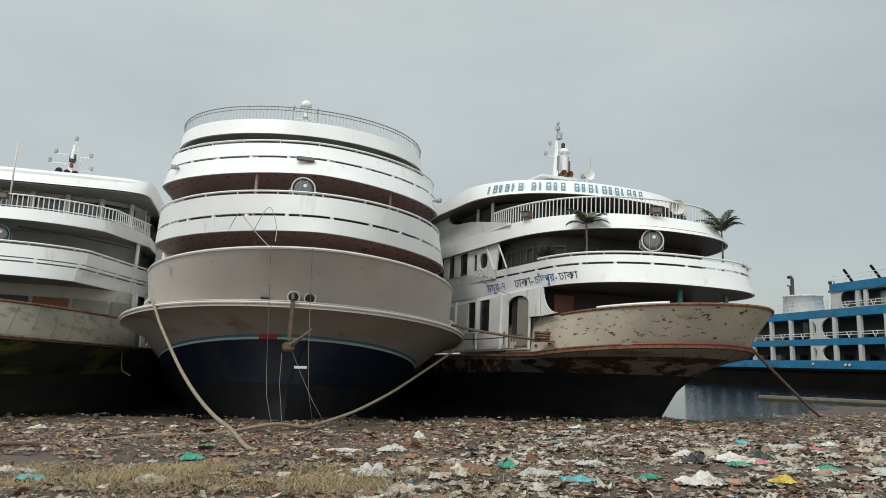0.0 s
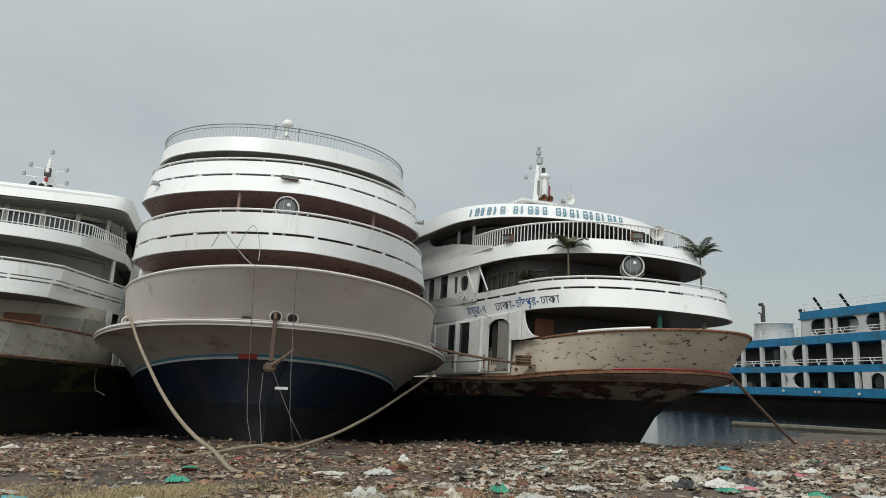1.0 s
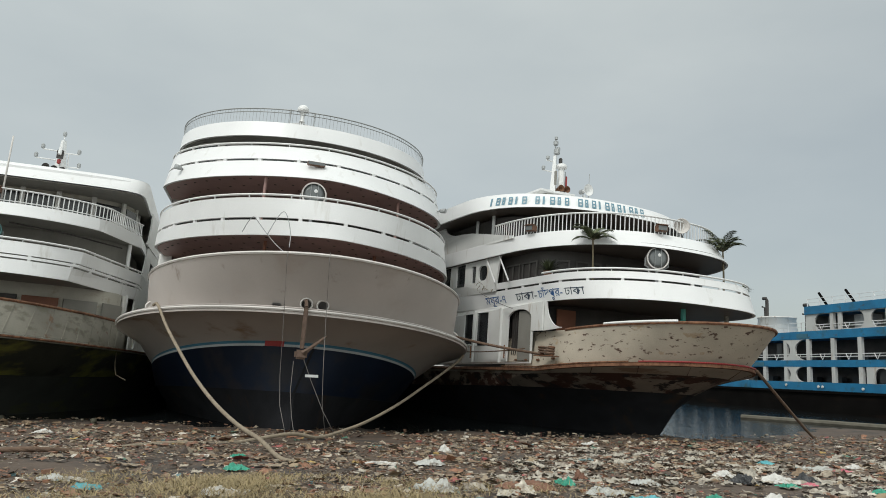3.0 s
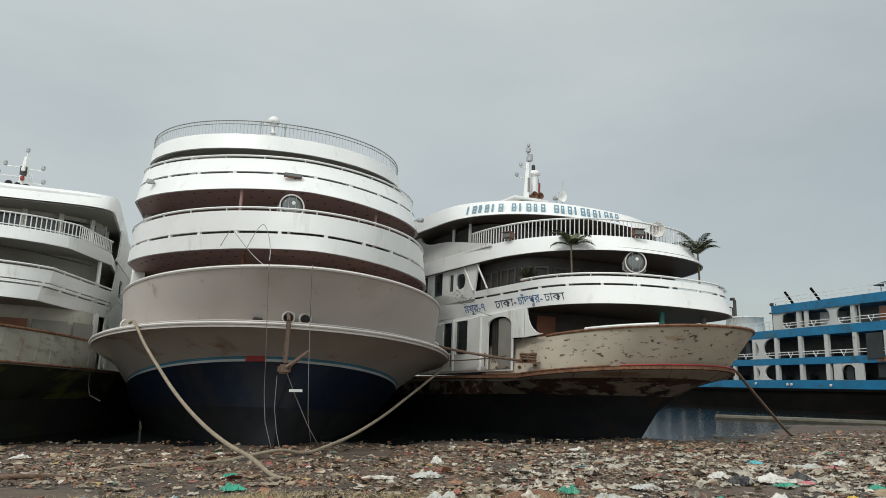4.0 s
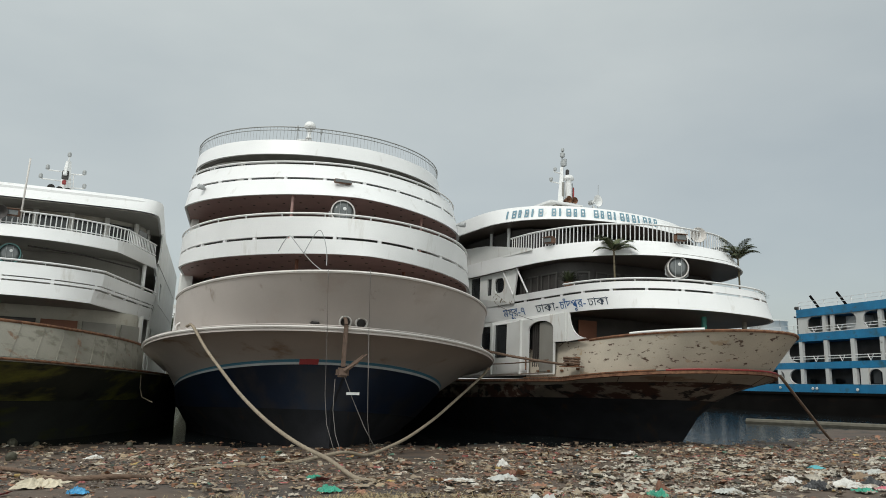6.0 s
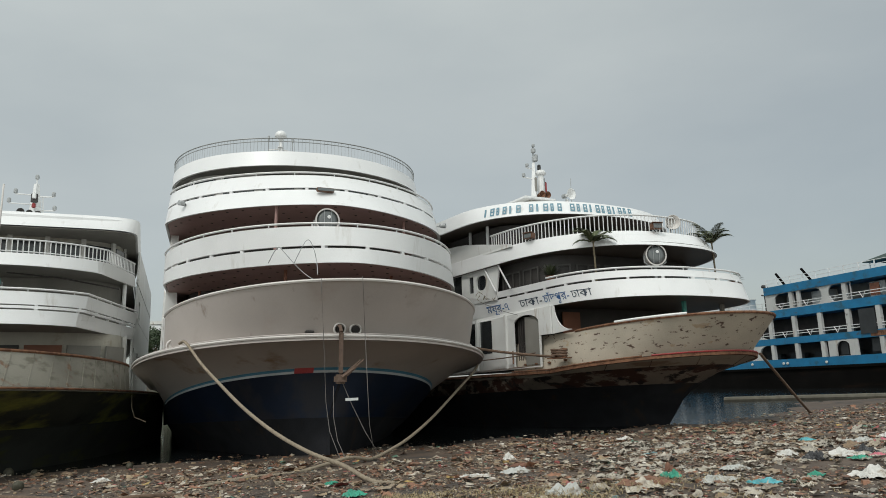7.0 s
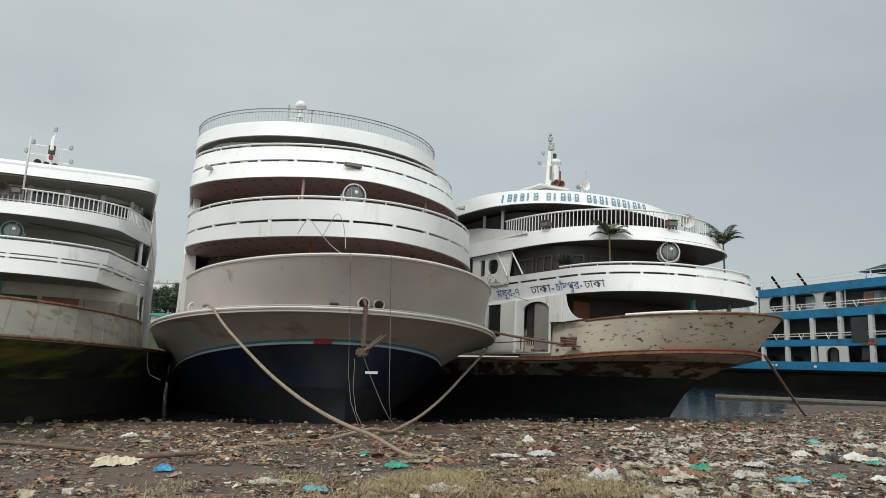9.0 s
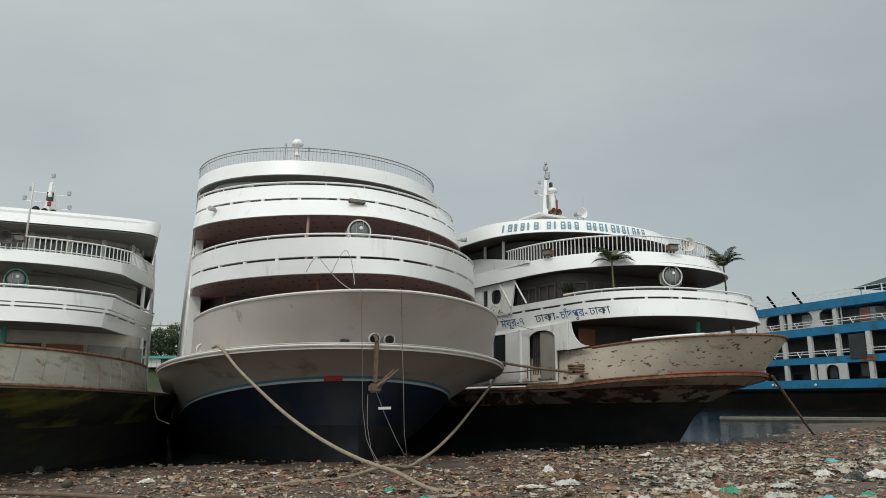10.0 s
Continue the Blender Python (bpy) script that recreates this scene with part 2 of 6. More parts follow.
def raw(name, verts, faces, material, parent=None, label="", smooth=False):
    me = bpy.data.meshes.new(name)
    me.from_pydata(verts, [], faces)
    if smooth:
        for p in me.polygons:
            p.use_smooth = True
    me.materials.append(material)
    ob = new(name, me)
    ob.parent = parent
    if label:
        ob["label"] = label
    return ob


def share(name, src, parent, loc=(0, 0, 0), rz=0.0, scale=(1, 1, 1), material=None):
    ob = new(name, src)
    ob.parent = parent
    ob.location, ob.rotation_euler, ob.scale = loc, (0, 0, rz), scale
    return ob


def thing(name, m, label, category, group="", kind=""):
    e = new(name)
    e.empty_display_size = 0.3
    e.matrix_world = m
    return tagged(e, label, category, group, kind)


def bm_box(a, b, bm=None, bevel=0.0):
    bm = bm or bmesh.new()
    c = [(x + y) / 2 for x, y in zip(a, b)]
    s = [abs(y - x) for x, y in zip(a, b)]
    r = bmesh.ops.create_cube(bm, size=1, matrix=Matrix.Translation(c) @ Matrix.Diagonal((*s, 1)))
    if bevel:
        es = list({e for v in r["verts"] for e in v.link_edges})
        bmesh.ops.bevel(bm, geom=es, offset=bevel, segments=2, affect="EDGES")
    return bm


def bm_tube(pts, r, bm=None, seg=6, r2=None):
    """A round bar along a line of points."""
    bm = bm or bmesh.new()
    pts = [Vector(p) for p in pts]
    rings = []
    for i, p in enumerate(pts):
        d = (pts[min(i + 1, len(pts) - 1)] - pts[max(i - 1, 0)]).normalized()
        a = d.cross(Vector((0, 0, 1)))
        if a.length < 0.05:
            a = d.cross(Vector((0, 1, 0)))
        a.normalize()
        b = d.cross(a)
        rad = r if r2 is None else r + (r2 - r) * i / (len(pts) - 1)
        rings.append([bm.verts.new(p + a * rad * math.cos(6.28318 * k / seg) + b * rad * math.sin(6.28318 * k / seg)) for k in range(seg)])
    for p, q in zip(rings, rings[1:]):
        for k in range(seg):
            bm.faces.new((p[k], p[(k + 1) % seg], q[(k + 1) % seg], q[k]))
    bm.faces.new(rings[0])
    bm.faces.new(rings[-1])
    return bm


def bm_lathe(profile, bm=None, seg=20, m=Matrix()):
    """Turns (radius, height) pairs round the z axis."""
    bm = bm or bmesh.new()
    rings = [[bm.verts.new(m @ Vector((r * math.cos(6.28318 * k / seg), r * math.sin(6.28318 * k / seg), z))) for k in range(seg)] for r, z in profile]
    for p, q in zip(rings, rings[1:]):
        for k in range(seg):
            bm.faces.new((p[k], p[(k + 1) % seg], q[(k + 1) % seg], q[k]))
    if profile[0][0] > 1e-4:
        bm.faces.new(rings[0])
    if profile[-1][0] > 1e-4:
        bm.faces.new(rings[-1])
    return bm


def outline(v0, w, L, n, z, sh=0.0, aft=26.0, N=57, wr=None, sl=0.0, run=14, kn=0.0):
    """The plan of a rounded bow: half a superellipse, w to each side, L deep, then straight sides going aft; sh: fall of the sheer per 10 m; sl: how fast the port side closes in going aft; run: length of the sheer; kn: where the starboard curve breaks into a straight chord."""
    a = np.linspace(-math.pi / 2, math.pi / 2, N)
    u = w * np.sign(np.sin(a)) * np.abs(np.sin(a)) ** (2 / n)
    wr = w if wr is None else wr
    u = np.where(u > 0, u * wr / w, u)
    tp = 0.74 if aft > 10 else 1.0
    v = L * (1 - np.cos(a) ** (2 / n))
    if kn:
        k = int(np.argmax(u > kn))
        f = np.linspace(0, 1, N - k)
        u[k:], v[k:] = u[k] + (wr - u[k]) * f, v[k] + (L - v[k]) * f
    u = np.concatenate([[-w * tp if sl == 0 else -max(w - sl * aft, w * 0.35), -w + sl * aft * 0.3], u, [wr, wr * tp]])
    v = np.concatenate([[L + aft, L + aft * 0.3], v, [L + aft * 0.3, L + aft]])
    return [(float(x), float(v0 + y), float(z - sh * min(y, run) / 10)) for x, y in zip(u, v)]


def loft(loops, close=False):
    bm = bmesh.new()
    vs = [[bm.verts.new(p) for p in lp] for lp in loops]
    pairs = list(zip(vs, vs[1:])) + ([(vs[-1], vs[0])] if close else [])
    for p, q in pairs:
        for i in range(len(p) - 1):
            bm.faces.new((p[i], p[i + 1], q[i + 1], q[i]))
    if close:
        for i in (0, -1):
            bm.faces.new([lp[i] for lp in vs])
    return bm


def band(top, bot, th=0.07):
    """A curved plate between two outlines, of that thickness: top and bot are outline() arguments as dictionaries."""
    def inn(d):
        d = dict(d)
        d["v0"] += th
        d["w"] -= th
        if d.get("wr"):
            d["wr"] -= th
        return d
    return loft([outline(**top), outline(**bot), outline(**inn(bot)), outline(**inn(top))], True)


def plate(d, th):
    """A deck: the whole plan inside an outline, th thick, its lower face at z."""
    lo = outline(**d)
    up = [(x, y, z + th) for x, y, z in lo]
    bm = bmesh.new()
    A = [bm.verts.new(p) for p in lo]
    B = [bm.verts.new(p) for p in up]
    n = len(lo)
    for i in range(n - 1):
        bm.faces.new((A[i], A[i + 1], B[i + 1], B[i]))
    for i in range(n // 2):
        j = n - 1 - i
        if j - 1 == i + 1:
            bm.faces.new((A[i], A[i + 1], A[j])); bm.faces.new((B[i], B[i + 1], B[j]))
        elif j > i + 1:
            bm.faces.new((A[i], A[i + 1], A[j - 1], A[j])); bm.faces.new((B[i], B[i + 1], B[j - 1], B[j]))
    bm.faces.new((A[0], A[-1], B[-1], B[0]))
    return bm


def lerp(a, b, f):
    return {k: (a[k] + (b[k] - a[k]) * f if isinstance(a[k], (int, float)) and k not in ("N",) else a[k]) for k in a}


def along(line, start, step, stop):
    """Points on a line at even steps from its middle: (point, heading), start and stop in metres from the bow, minus to the left."""
    P = [Vector(p) for p in line]
    mid = len(P) // 2
    s = [0.0]
    for p, q in zip(P, P[1:]):
        s.append(s[-1] + (q - p).length)
    s = [x - s[mid] for x in s]
    out = []
    x = start
    while x <= stop + 1e-6:
        if s[0] <= x <= s[-1]:
            i = max(k for k in range(len(s)) if s[k] <= x + 1e-9)
            i = min(i, len(P) - 2)
            f = (x - s[i]) / max(1e-9, s[i + 1] - s[i])
            d = P[i + 1] - P[i]
            out.append((P[i].lerp(P[i + 1], f), math.atan2(d.y, d.x)))
        x += step
    return out


def sub_line(line, vmax):
    return [p for p in line if p[1] <= vmax]


def panel(outer, holes, place, th):
    """A flat plate with openings: polygons in (a, b), set into space by place(a, b, depth)."""
    from mathutils.geometry import tessellate_polygon
    polys = [[Vector((a, b, 0)) for a, b in pl] for pl in [outer, *holes]]
    flat = [p for pl in polys for p in pl]
    bm = bmesh.new()
    F = [bm.verts.new(place(p.x, p.y, 0.0)) for p in flat]
    K = [bm.verts.new(place(p.x, p.y, th)) for p in flat]
    for t in tessellate_polygon(polys):
        try:
            bm.faces.new([F[i] for i in t]); bm.faces.new([K[i] for i in t])
        except ValueError:
            pass
    o = 0
    for pl in polys:
        k = len(pl)
        for i in range(k):
            j = (i + 1) % k
            bm.faces.new((F[o + i], F[o + j], K[o + j], K[o + i]))
        o += k
    return bm


def rect(a0, b0, a1, b1, r=0.0, seg=5, corners=(1, 1, 1, 1)):
    """A rectangle with round corners (lower left, lower right, upper right, upper left)."""
    out = []
    for (cx, cy, st), on in zip(((a0, b0, 180), (a1, b0, 270), (a1, b1, 0), (a0, b1, 90)), corners):
        if r and on:
            ox, oy = (r if cx == a0 else -r), (r if cy == b0 else -r)
            for k in range(seg + 1):
                t = radians(st + 90 * k / seg)
                out.append((cx + ox + r * math.cos(t), cy + oy + r * math.sin(t)))
        else:
            out.append((cx, cy))
    return out


def unit_post(name, r, seg=6):
    me = bpy.data.meshes.new(name)
    bm = bm_tube([(0, 0, 0), (0, 0, 1)], r, seg=seg)
    bm.to_mesh(me)
    bm.free()
    return me


def railing(parent, line, base, height, step, post_mesh, bar_r, mat_bar, post_mat, vmax, mids=(), name="railing", start=None, stop=None):
    """A handrail that follows a line at a height over base, with upright bars."""
    ln = sub_line(line, vmax)
    top = [(x, y, z + height) for x, y, z in ln]
    r = part(name, bm_tube(top, bar_r), mat_bar, parent)
    for h in mids:
        part("lower_rail", bm_tube([(x, y, z + h) for x, y, z in ln], bar_r * 0.7), mat_bar, r)
    tot = 40
    if not post_mesh.materials:
        post_mesh.materials.append(post_mat)
    for p, a in along(ln, -step * int(tot / step) if start is None else start, step, tot if stop is None else stop):
        share("baluster", post_mesh, r, (p.x, p.y, p.z + base), a, (1, 1, height - base))
    return r


# ---- ground and water ----
def shore(x):
    e = max(0.0, min(10.0, x - 9))
    return 25.3 + 0.14 * max(-14.0, min(20.0, x)) + 0.6 * max(0.0, min(1.0, (x - 4) / 3)) + 0.25 * e + 0.06 * e * e + 0.35 * noise.noise((x * 0.35, 3.1, 0))


def gz(x, y):
    e = y - shore(x)
    if e < 0:
        base = min(0.62, -e * 0.0245)
    else:
        base = max(-1.6, -e * 0.06)
    return base + 0.05 * noise.noise((x * 0.5, y * 0.5, 0)) + 0.025 * noise.noise((x * 1.7, y * 1.7, 4))


def spread(lo, hi, step, far):
    fine = list(np.arange(lo, hi + step / 2, step))
    d, a, b = step, [lo], [hi]
    while b[-1] < far:
        d *= 1.5
        b.append(b[-1] + d)
        a.append(a[-1] - d)
    return [float(v) for v in a[:0:-1]] + [float(v) for v in fine] + [float(v) for v in b[1:]]


GROUND = mat("wet_silt", (0.105, 0.073, 0.052), 0.75, vary=0.3, scale=0.9, fine=14, bump=0.6, stain=(0.045, 0.037, 0.032), amount=0.55, stain_scale=(0.5, 0.5, 0.5))
xs, ys = spread(-26, 30, 0.35, 2500), spread(-6, 40, 0.35, 2500)
gv = [(x, y, gz(x, y)) for y in ys for x in xs]
gw = len(xs)
gf = [(j * gw + i, j * gw + i + 1, (j + 1) * gw + i + 1, (j + 1) * gw + i) for j in range(len(ys) - 1) for i in range(gw - 1)]
ground = tagged(raw("ground", gv, gf, GROUND, smooth=True), "brown muddy river bank sloping down to the water", "ground", kind="structure")

WATER = bpy.data.materials.new("river_water")
WATER.use_nodes = True
n_, l_ = WATER.node_tree.nodes, WATER.node_tree.links
b_ = n_["Principled BSDF"]
b_.inputs["Base Color"].default_value = (0.012, 0.015, 0.016, 1)
b_.inputs["Roughness"].default_value, b_.inputs["IOR"].default_value = 0.06, 1.33
c_ = n_.new("ShaderNodeTexCoord"); mp_ = n_.new("ShaderNodeMapping"); mp_.inputs["Scale"].default_value = (1.3, 6.5, 1)
t_ = n_.new("ShaderNodeTexNoise"); t_.inputs["Scale"].default_value, t_.inputs["Detail"].default_value = 1.6, 4
bp_ = n_.new("ShaderNodeBump"); bp_.inputs["Strength"].default_value, bp_.inputs["Distance"].default_value = 0.42, 0.03
l_.new(c_.outputs["Object"], mp_.inputs[0]); l_.new(mp_.outputs[0], t_.inputs["Vector"]); l_.new(t_.outputs["Fac"], bp_.inputs["Height"]); l_.new(bp_.outputs[0], b_.inputs["Normal"])
wx, wy = spread(-40, 60, 10, 2400), [18 + v for v in (0, 5, 10, 15, 22, 30, 45, 70, 110, 200, 400, 900, 2400)]
wv = [(x, y, 0.0) for y in wy for x in wx]
ww = len(wx)
tagged(raw("water", wv, [(j * ww + i, j * ww + i + 1, (j + 1) * ww + i + 1, (j + 1) * ww + i) for j in range(len(wy) - 1) for i in range(ww - 1)], WATER),
       "calm dark river water with small ripples", "water", kind="structure")


# ---- ship parts shared by the three ferries ----
def D(v0, w, L, n, z, sh=0.0, aft=26.0):
    return dict(v0=v0, w=w, L=L, n=n, z=z, sh=sh, aft=aft)


def slit_band(ship, top, bot, slits, name, material=WHITE, th=0.07, spacer=1.25):
    """A curved parapet cut by narrow slits: plates between, and short struts across each slit. slits: (from, to) as shares of the height, from the top."""
    cuts = [0.0] + [x for s in slits for x in s] + [1.0]
    made = []
    for i in range(0, len(cuts), 2):
        made.append(part(name, band(lerp(top, bot, cuts[i]), lerp(top, bot, cuts[i + 1]), th), material, ship, smooth="plate"))
    strut = bpy.data.meshes.new("strut")
    bm = bm_box((-0.05, 0.0, 0), (0.05, th, 1))
    bm.to_mesh(strut); bm.free()
    strut.materials.append(material)
    for a, b in slits:
        d0, d1 = lerp(top, bot, a), lerp(top, bot, b)
        ln = sub_line(outline(**d1), d1["v0"] + 16)
        for p, ang in along(ln, -spacer * 14 + 0.3, spacer, 24):
            share("strut", strut, made[0], (p.x, p.y, p.z), ang, (1, 1, d0["z"] - d1["z"]))
    # the inner wall of the parapet seen through the slit
    return made


def soffit(ship, d, material, label, spots=None, drop=0.006):
    dd = dict(d); dd["z"] -= drop + 0.03; dd["w"] -= 0.09; dd["v0"] += 0.09
    if dd.get("wr"):
        dd["wr"] -= 0.09
    s = part("soffit", plate(dd, 0.03), material, ship, label)
    if spots:
        rows, step = spots
        me = bpy.data.meshes.new("ceiling_vent")
        bm = bm_lathe([(0.038, -0.012), (0.046, 0.0)], seg=8)
        bm.to_mesh(me); bm.free()
        me.materials.append(DARK)
        for r in range(rows):
            q = dict(dd); q["v0"] += 0.25 + 0.75 * r; q["w"] -= 0.25 + 0.55 * r; q["z"] -= 0.004
            for p, a in along(sub_line(outline(**q), q["v0"] + 11), -15 + 0.3 * r, step, 15):
                share("ceiling_vent", me, s, (p.x, p.y, p.z))
    return s


def s_at(line, v):
    """How far along a line, left of its middle, the place v metres aft lies."""
    P = [Vector(p) for p in line]
    k, s = len(P) // 2, 0.0
    while k > 0 and P[k - 1].y < v:
        s -= (P[k - 1] - P[k]).length
        k -= 1
    f = (v - P[k].y) / max(1e-6, P[k - 1].y - P[k].y)
    return s - (P[k - 1] - P[k]).length * f


def text_on(ship, words, top, bot, v_left, v_right, low, high, material, name="lettering", out=0.014):
    """Writing laid on a curved plate, from v_left to v_right metres aft on its left side, low and high over its lower edge."""
    cu = bpy.data.curves.new(name, "FONT")
    cu.body, cu.size = words, 1.0
    tmp = bpy.data.objects.new("tmp", cu)
    scene.collection.objects.link(tmp)
    bpy.context.view_layer.update()
    me = bpy.data.meshes.new_from_object(tmp.evaluated_get(bpy.context.evaluated_depsgraph_get()))
    scene.collection.objects.unlink(tmp)
    bpy.data.objects.remove(tmp)
    H_ = top["z"] - bot["z"]
    s0, s1 = s_at(outline(**bot), v_left), s_at(outline(**bot), v_right)
    x0, x1 = min(v.co.x for v in me.vertices), max(v.co.x for v in me.vertices)
    lines = [outline(**lerp(bot, top, k / 20)) for k in range(21)]
    for v in me.vertices:
        x = s0 + (v.co.x - x0) / (x1 - x0) * (s1 - s0)
        h = low + v.co.y / 0.65 * (high - low)
        f = max(0.0, min(0.999, h / H_)) * 20
        (p, a), = along(lines[int(f)], x, 1.0, x + 0.01)
        (q, b), = along(lines[int(f) + 1], x, 1.0, x + 0.01)
        p = p.lerp(q, f - int(f))
        v.co = (p.x + math.sin(a) * out, p.y - math.cos(a) * out, p.z)
    me.materials.clear()
    me.materials.append(material)
    ob = new(name, me)
    ob.parent = ship
    return ob


def searchlight(m, r, label, paint=None):
    """A drum-shaped searchlight with a glass front, on a forked stand; its front looks along -y."""
    e = thing("searchlight", m, label, "searchlight")
    rot = Matrix.Rotation(radians(90), 4, "X")
    part("drum", bm_lathe([(r * 0.5, -r * 1.0), (r * 0.85, -r * 0.9), (r * 0.97, -r * 0.3), (r * 0.97, r * 0.25), (r * 1.06, r * 0.27), (r * 1.06, r * 0.4), (r * 0.94, r * 0.4), (r * 0.94, r * 0.2), (0.001, r * 0.12)], seg=28, m=rot), paint or CAP, e, "painted drum")
    part("lens", bm_lathe([(r * 0.93, r * 0.30), (r * 0.6, r * 0.36), (0.001, r * 0.38)], seg=28, m=rot), LENS, e, "convex clear glass lens", True)
    part("bulb", bm_lathe([(r * 0.05, r * 0.36), (r * 0.16, r * 0.40), (r * 0.16, r * 0.42), (0.001, r * 0.44)], seg=10, m=rot @ Matrix.Translation((r * 0.12, 0.3 * r, 0))), PLASTIC, e)
    for q in (-0.3, 0.3):
        part("guard_bar", bm_tube([(q * r, -r * 0.41, -r * 0.88), (q * r, -r * 0.43, 0), (q * r, -r * 0.41, r * 0.88)], r * 0.022, seg=5), RAIL_GREY, e)
    part("stand", bm_tube([(0, 0, -r * 1.05), (0, 0, -r * 2.6)], r * 0.14), RAIL_GREY, e)
    f = bm_tube([(-r * 1.1, 0, 0), (-r * 1.1, 0, -r * 0.7), (-r * 0.5, 0, -r * 1.08), (r * 0.5, 0, -r * 1.08), (r * 1.1, 0, -r * 0.7), (r * 1.1, 0, 0)], r * 0.07)
    part("fork", f, RAIL_GREY, e)
    return e


def horn(m, r, label, paint=None):
    """A loudhailer: flaring bell, driver and bracket; its mouth looks along -y."""
    e = thing("loudhailer", m, label, "loudspeaker")
    rot = Matrix.Rotation(radians(90), 4, "X")
    part("bell", bm_lathe([(r * 0.22, -r * 1.3), (r * 0.3, -r * 0.8), (r * 0.55, -r * 0.2), (r * 0.95, r * 0.2), (r * 1.02, r * 0.24), (r * 0.9, r * 0.17), (r * 0.45, -r * 0.25), (0.001, -r * 0.5)], seg=22, m=rot), paint or CAP, e, smooth=True)
    part("driver", bm_lathe([(r * 0.38, -r * 1.9), (r * 0.42, -r * 1.85), (r * 0.42, -r * 1.32), (r * 0.3, -r * 1.28)], seg=14, m=rot), RAIL_GREY, e)
    part("bracket", bm_tube([(0, r * 1.2, -r * 0.35), (0, r * 1.2, -r * 1.25)], r * 0.09), RAIL_GREY, e)
    return e


def deck_lamp(m, label):
    """A floodlight: ribbed housing, hood and bracket, front along -y."""
    e = thing("floodlight", m @ Matrix.Diagonal((0.72, 0.72, 0.8, 1)), label, "floodlight")
    part("housing", bm_box((-0.27, -0.05, 0.06), (0.27, 0.3, 0.34), bevel=0.03), BRONZE, e)
    part("glass", bm_box((-0.22, -0.062, 0.10), (0.22, -0.051, 0.30)), LENS, e)
    part("hood", bm_box((-0.29, -0.14, 0.335), (0.29, 0.1, 0.36)), BRONZE, e)
    part("bracket", bm_box((-0.05, 0.1, 0), (0.05, 0.16, 0.07)), RAIL_GREY, e)
    return e


# ---- the tall grey-bowed ferry, aground bow-on ----
MS = pose(-3.35, 20, 0, 0, 2.45, 14.0)
ferry = thing("tall_ferry", MS, "tall white ferry with grey bow and navy hull, aground", "ferry")
H = D(0.74, 5.9, 7.37, 2.03, 3.31, 0.83) | dict(wr=5.93, sl=0.08)
G = D(-0.11, 5.0, 6.32, 1.86, 4.69, 0.78) | dict(wr=5.06, sl=0.14)
GB = D(1.10, 4.95, 5.9, 1.95, 3.36, 0.83) | dict(wr=5.2, sl=0.14)
HI = D(1.25, 5.4, 7.3, 2.05, 3.19, 0.95) | dict(wr=5.45, sl=0.08)
I1 = D(2.99, 4.78, 7.43, 2.08, 2.54, 1.42) | dict(wr=4.75, sl=0.02)
I2 = D(3.03, 4.78, 7.43, 2.08, 2.46, 1.40) | dict(wr=4.73, sl=0.02)
I3 = D(3.06, 4.78, 7.43, 2.08, 2.39, 1.38) | dict(wr=4.71, sl=0.02)
K1 = D(2.75, 4.6, 8.6, 1.42, 1.1, 0.45) | dict(wr=4.6, sl=0.02)
K2 = D(2.45, 4.2, 10.5, 1.18, 0.05, 0.0) | dict(wr=4.40, sl=0.02)
K3 = D(2.4, 4.0, 11.0, 1.15, -0.9, 0.0) | dict(wr=4.20, sl=0.02)


def stem_line(d, shift):
    """An outline whose foremost point is set off to port by shift, fading out along the sides."""
    return [(x - shift * max(0.0, 1 - (y - d["v0"]) / d["L"]), y, z) for x, y, z in outline(**d)]


part("flare", loft([outline(**H | dict(z=3.20, w=5.85, v0=0.79, wr=5.88)), outline(**HI), outline(**I1)]), PRIMER_LOW, ferry, "dull grey flared hull side", True)
part("stripe", loft([outline(**I1), outline(**I2)]), SKYBLUE, ferry, "light blue waterline stripe")
part("stripe", loft([outline(**I2), outline(**I3)]), STRIPE, ferry, "faded white waterline stripe")
lo = [stem_line(I3, 0.0), stem_line(K1, 0.45), stem_line(K2, 0.5), stem_line(K3, 0.5)]
mid_ = len(lo[0]) // 2
for cut in (slice(0, mid_ + 1), slice(mid_, None)):
    part("hull", loft([lo[0][cut], lo[1][cut]]), NAVY, ferry, "dark navy lower hull", True)
    part("keel_plating", loft([ln_[cut] for ln_ in lo[1:]]), BLACKHULL, ferry, "black fouled bottom plating", True)
part("stem_bar", bm_tube([lo[0][mid_], lo[1][mid_], lo[2][mid_], lo[3][mid_]], 0.04, seg=6), BLACKHULL, ferry)
fl = loft([outline(**H), outline(**(H | dict(z=3.19))), outline(**(H | dict(z=3.19, w=4.9, v0=1.5, wr=4.9))), outline(**(H | dict(w=4.9, v0=1.5, wr=4.9)))], True)
part("deck_flange", fl, PRIMER, ferry, "overhanging main deck edge")
part("rubbing_strake", bm_tube([(x * 1.002, y - 0.02, z - 0.01) for x, y, z in sub_line(outline(**H), 16)], 0.04), CAP, ferry, "pale rounded edge moulding")
part("rubbing_strake", bm_tube([(x * 1.0, y + 0.02, z + 0.05) for x, y, z in sub_line(outline(**(H | dict(v0=0.76, w=5.85, wr=5.88))), 16)], 0.022), PRIMER, ferry)
part("bulwark", band(G | dict(aft=2.4), GB | dict(aft=2.0), 0.06), PRIMER, ferry, "plain grey-primed steel bulwark", "plate")
part("cap_rail", bm_tube(sub_line(outline(**(G | dict(z=4.71))), 8.2), 0.045), CAP, ferry)
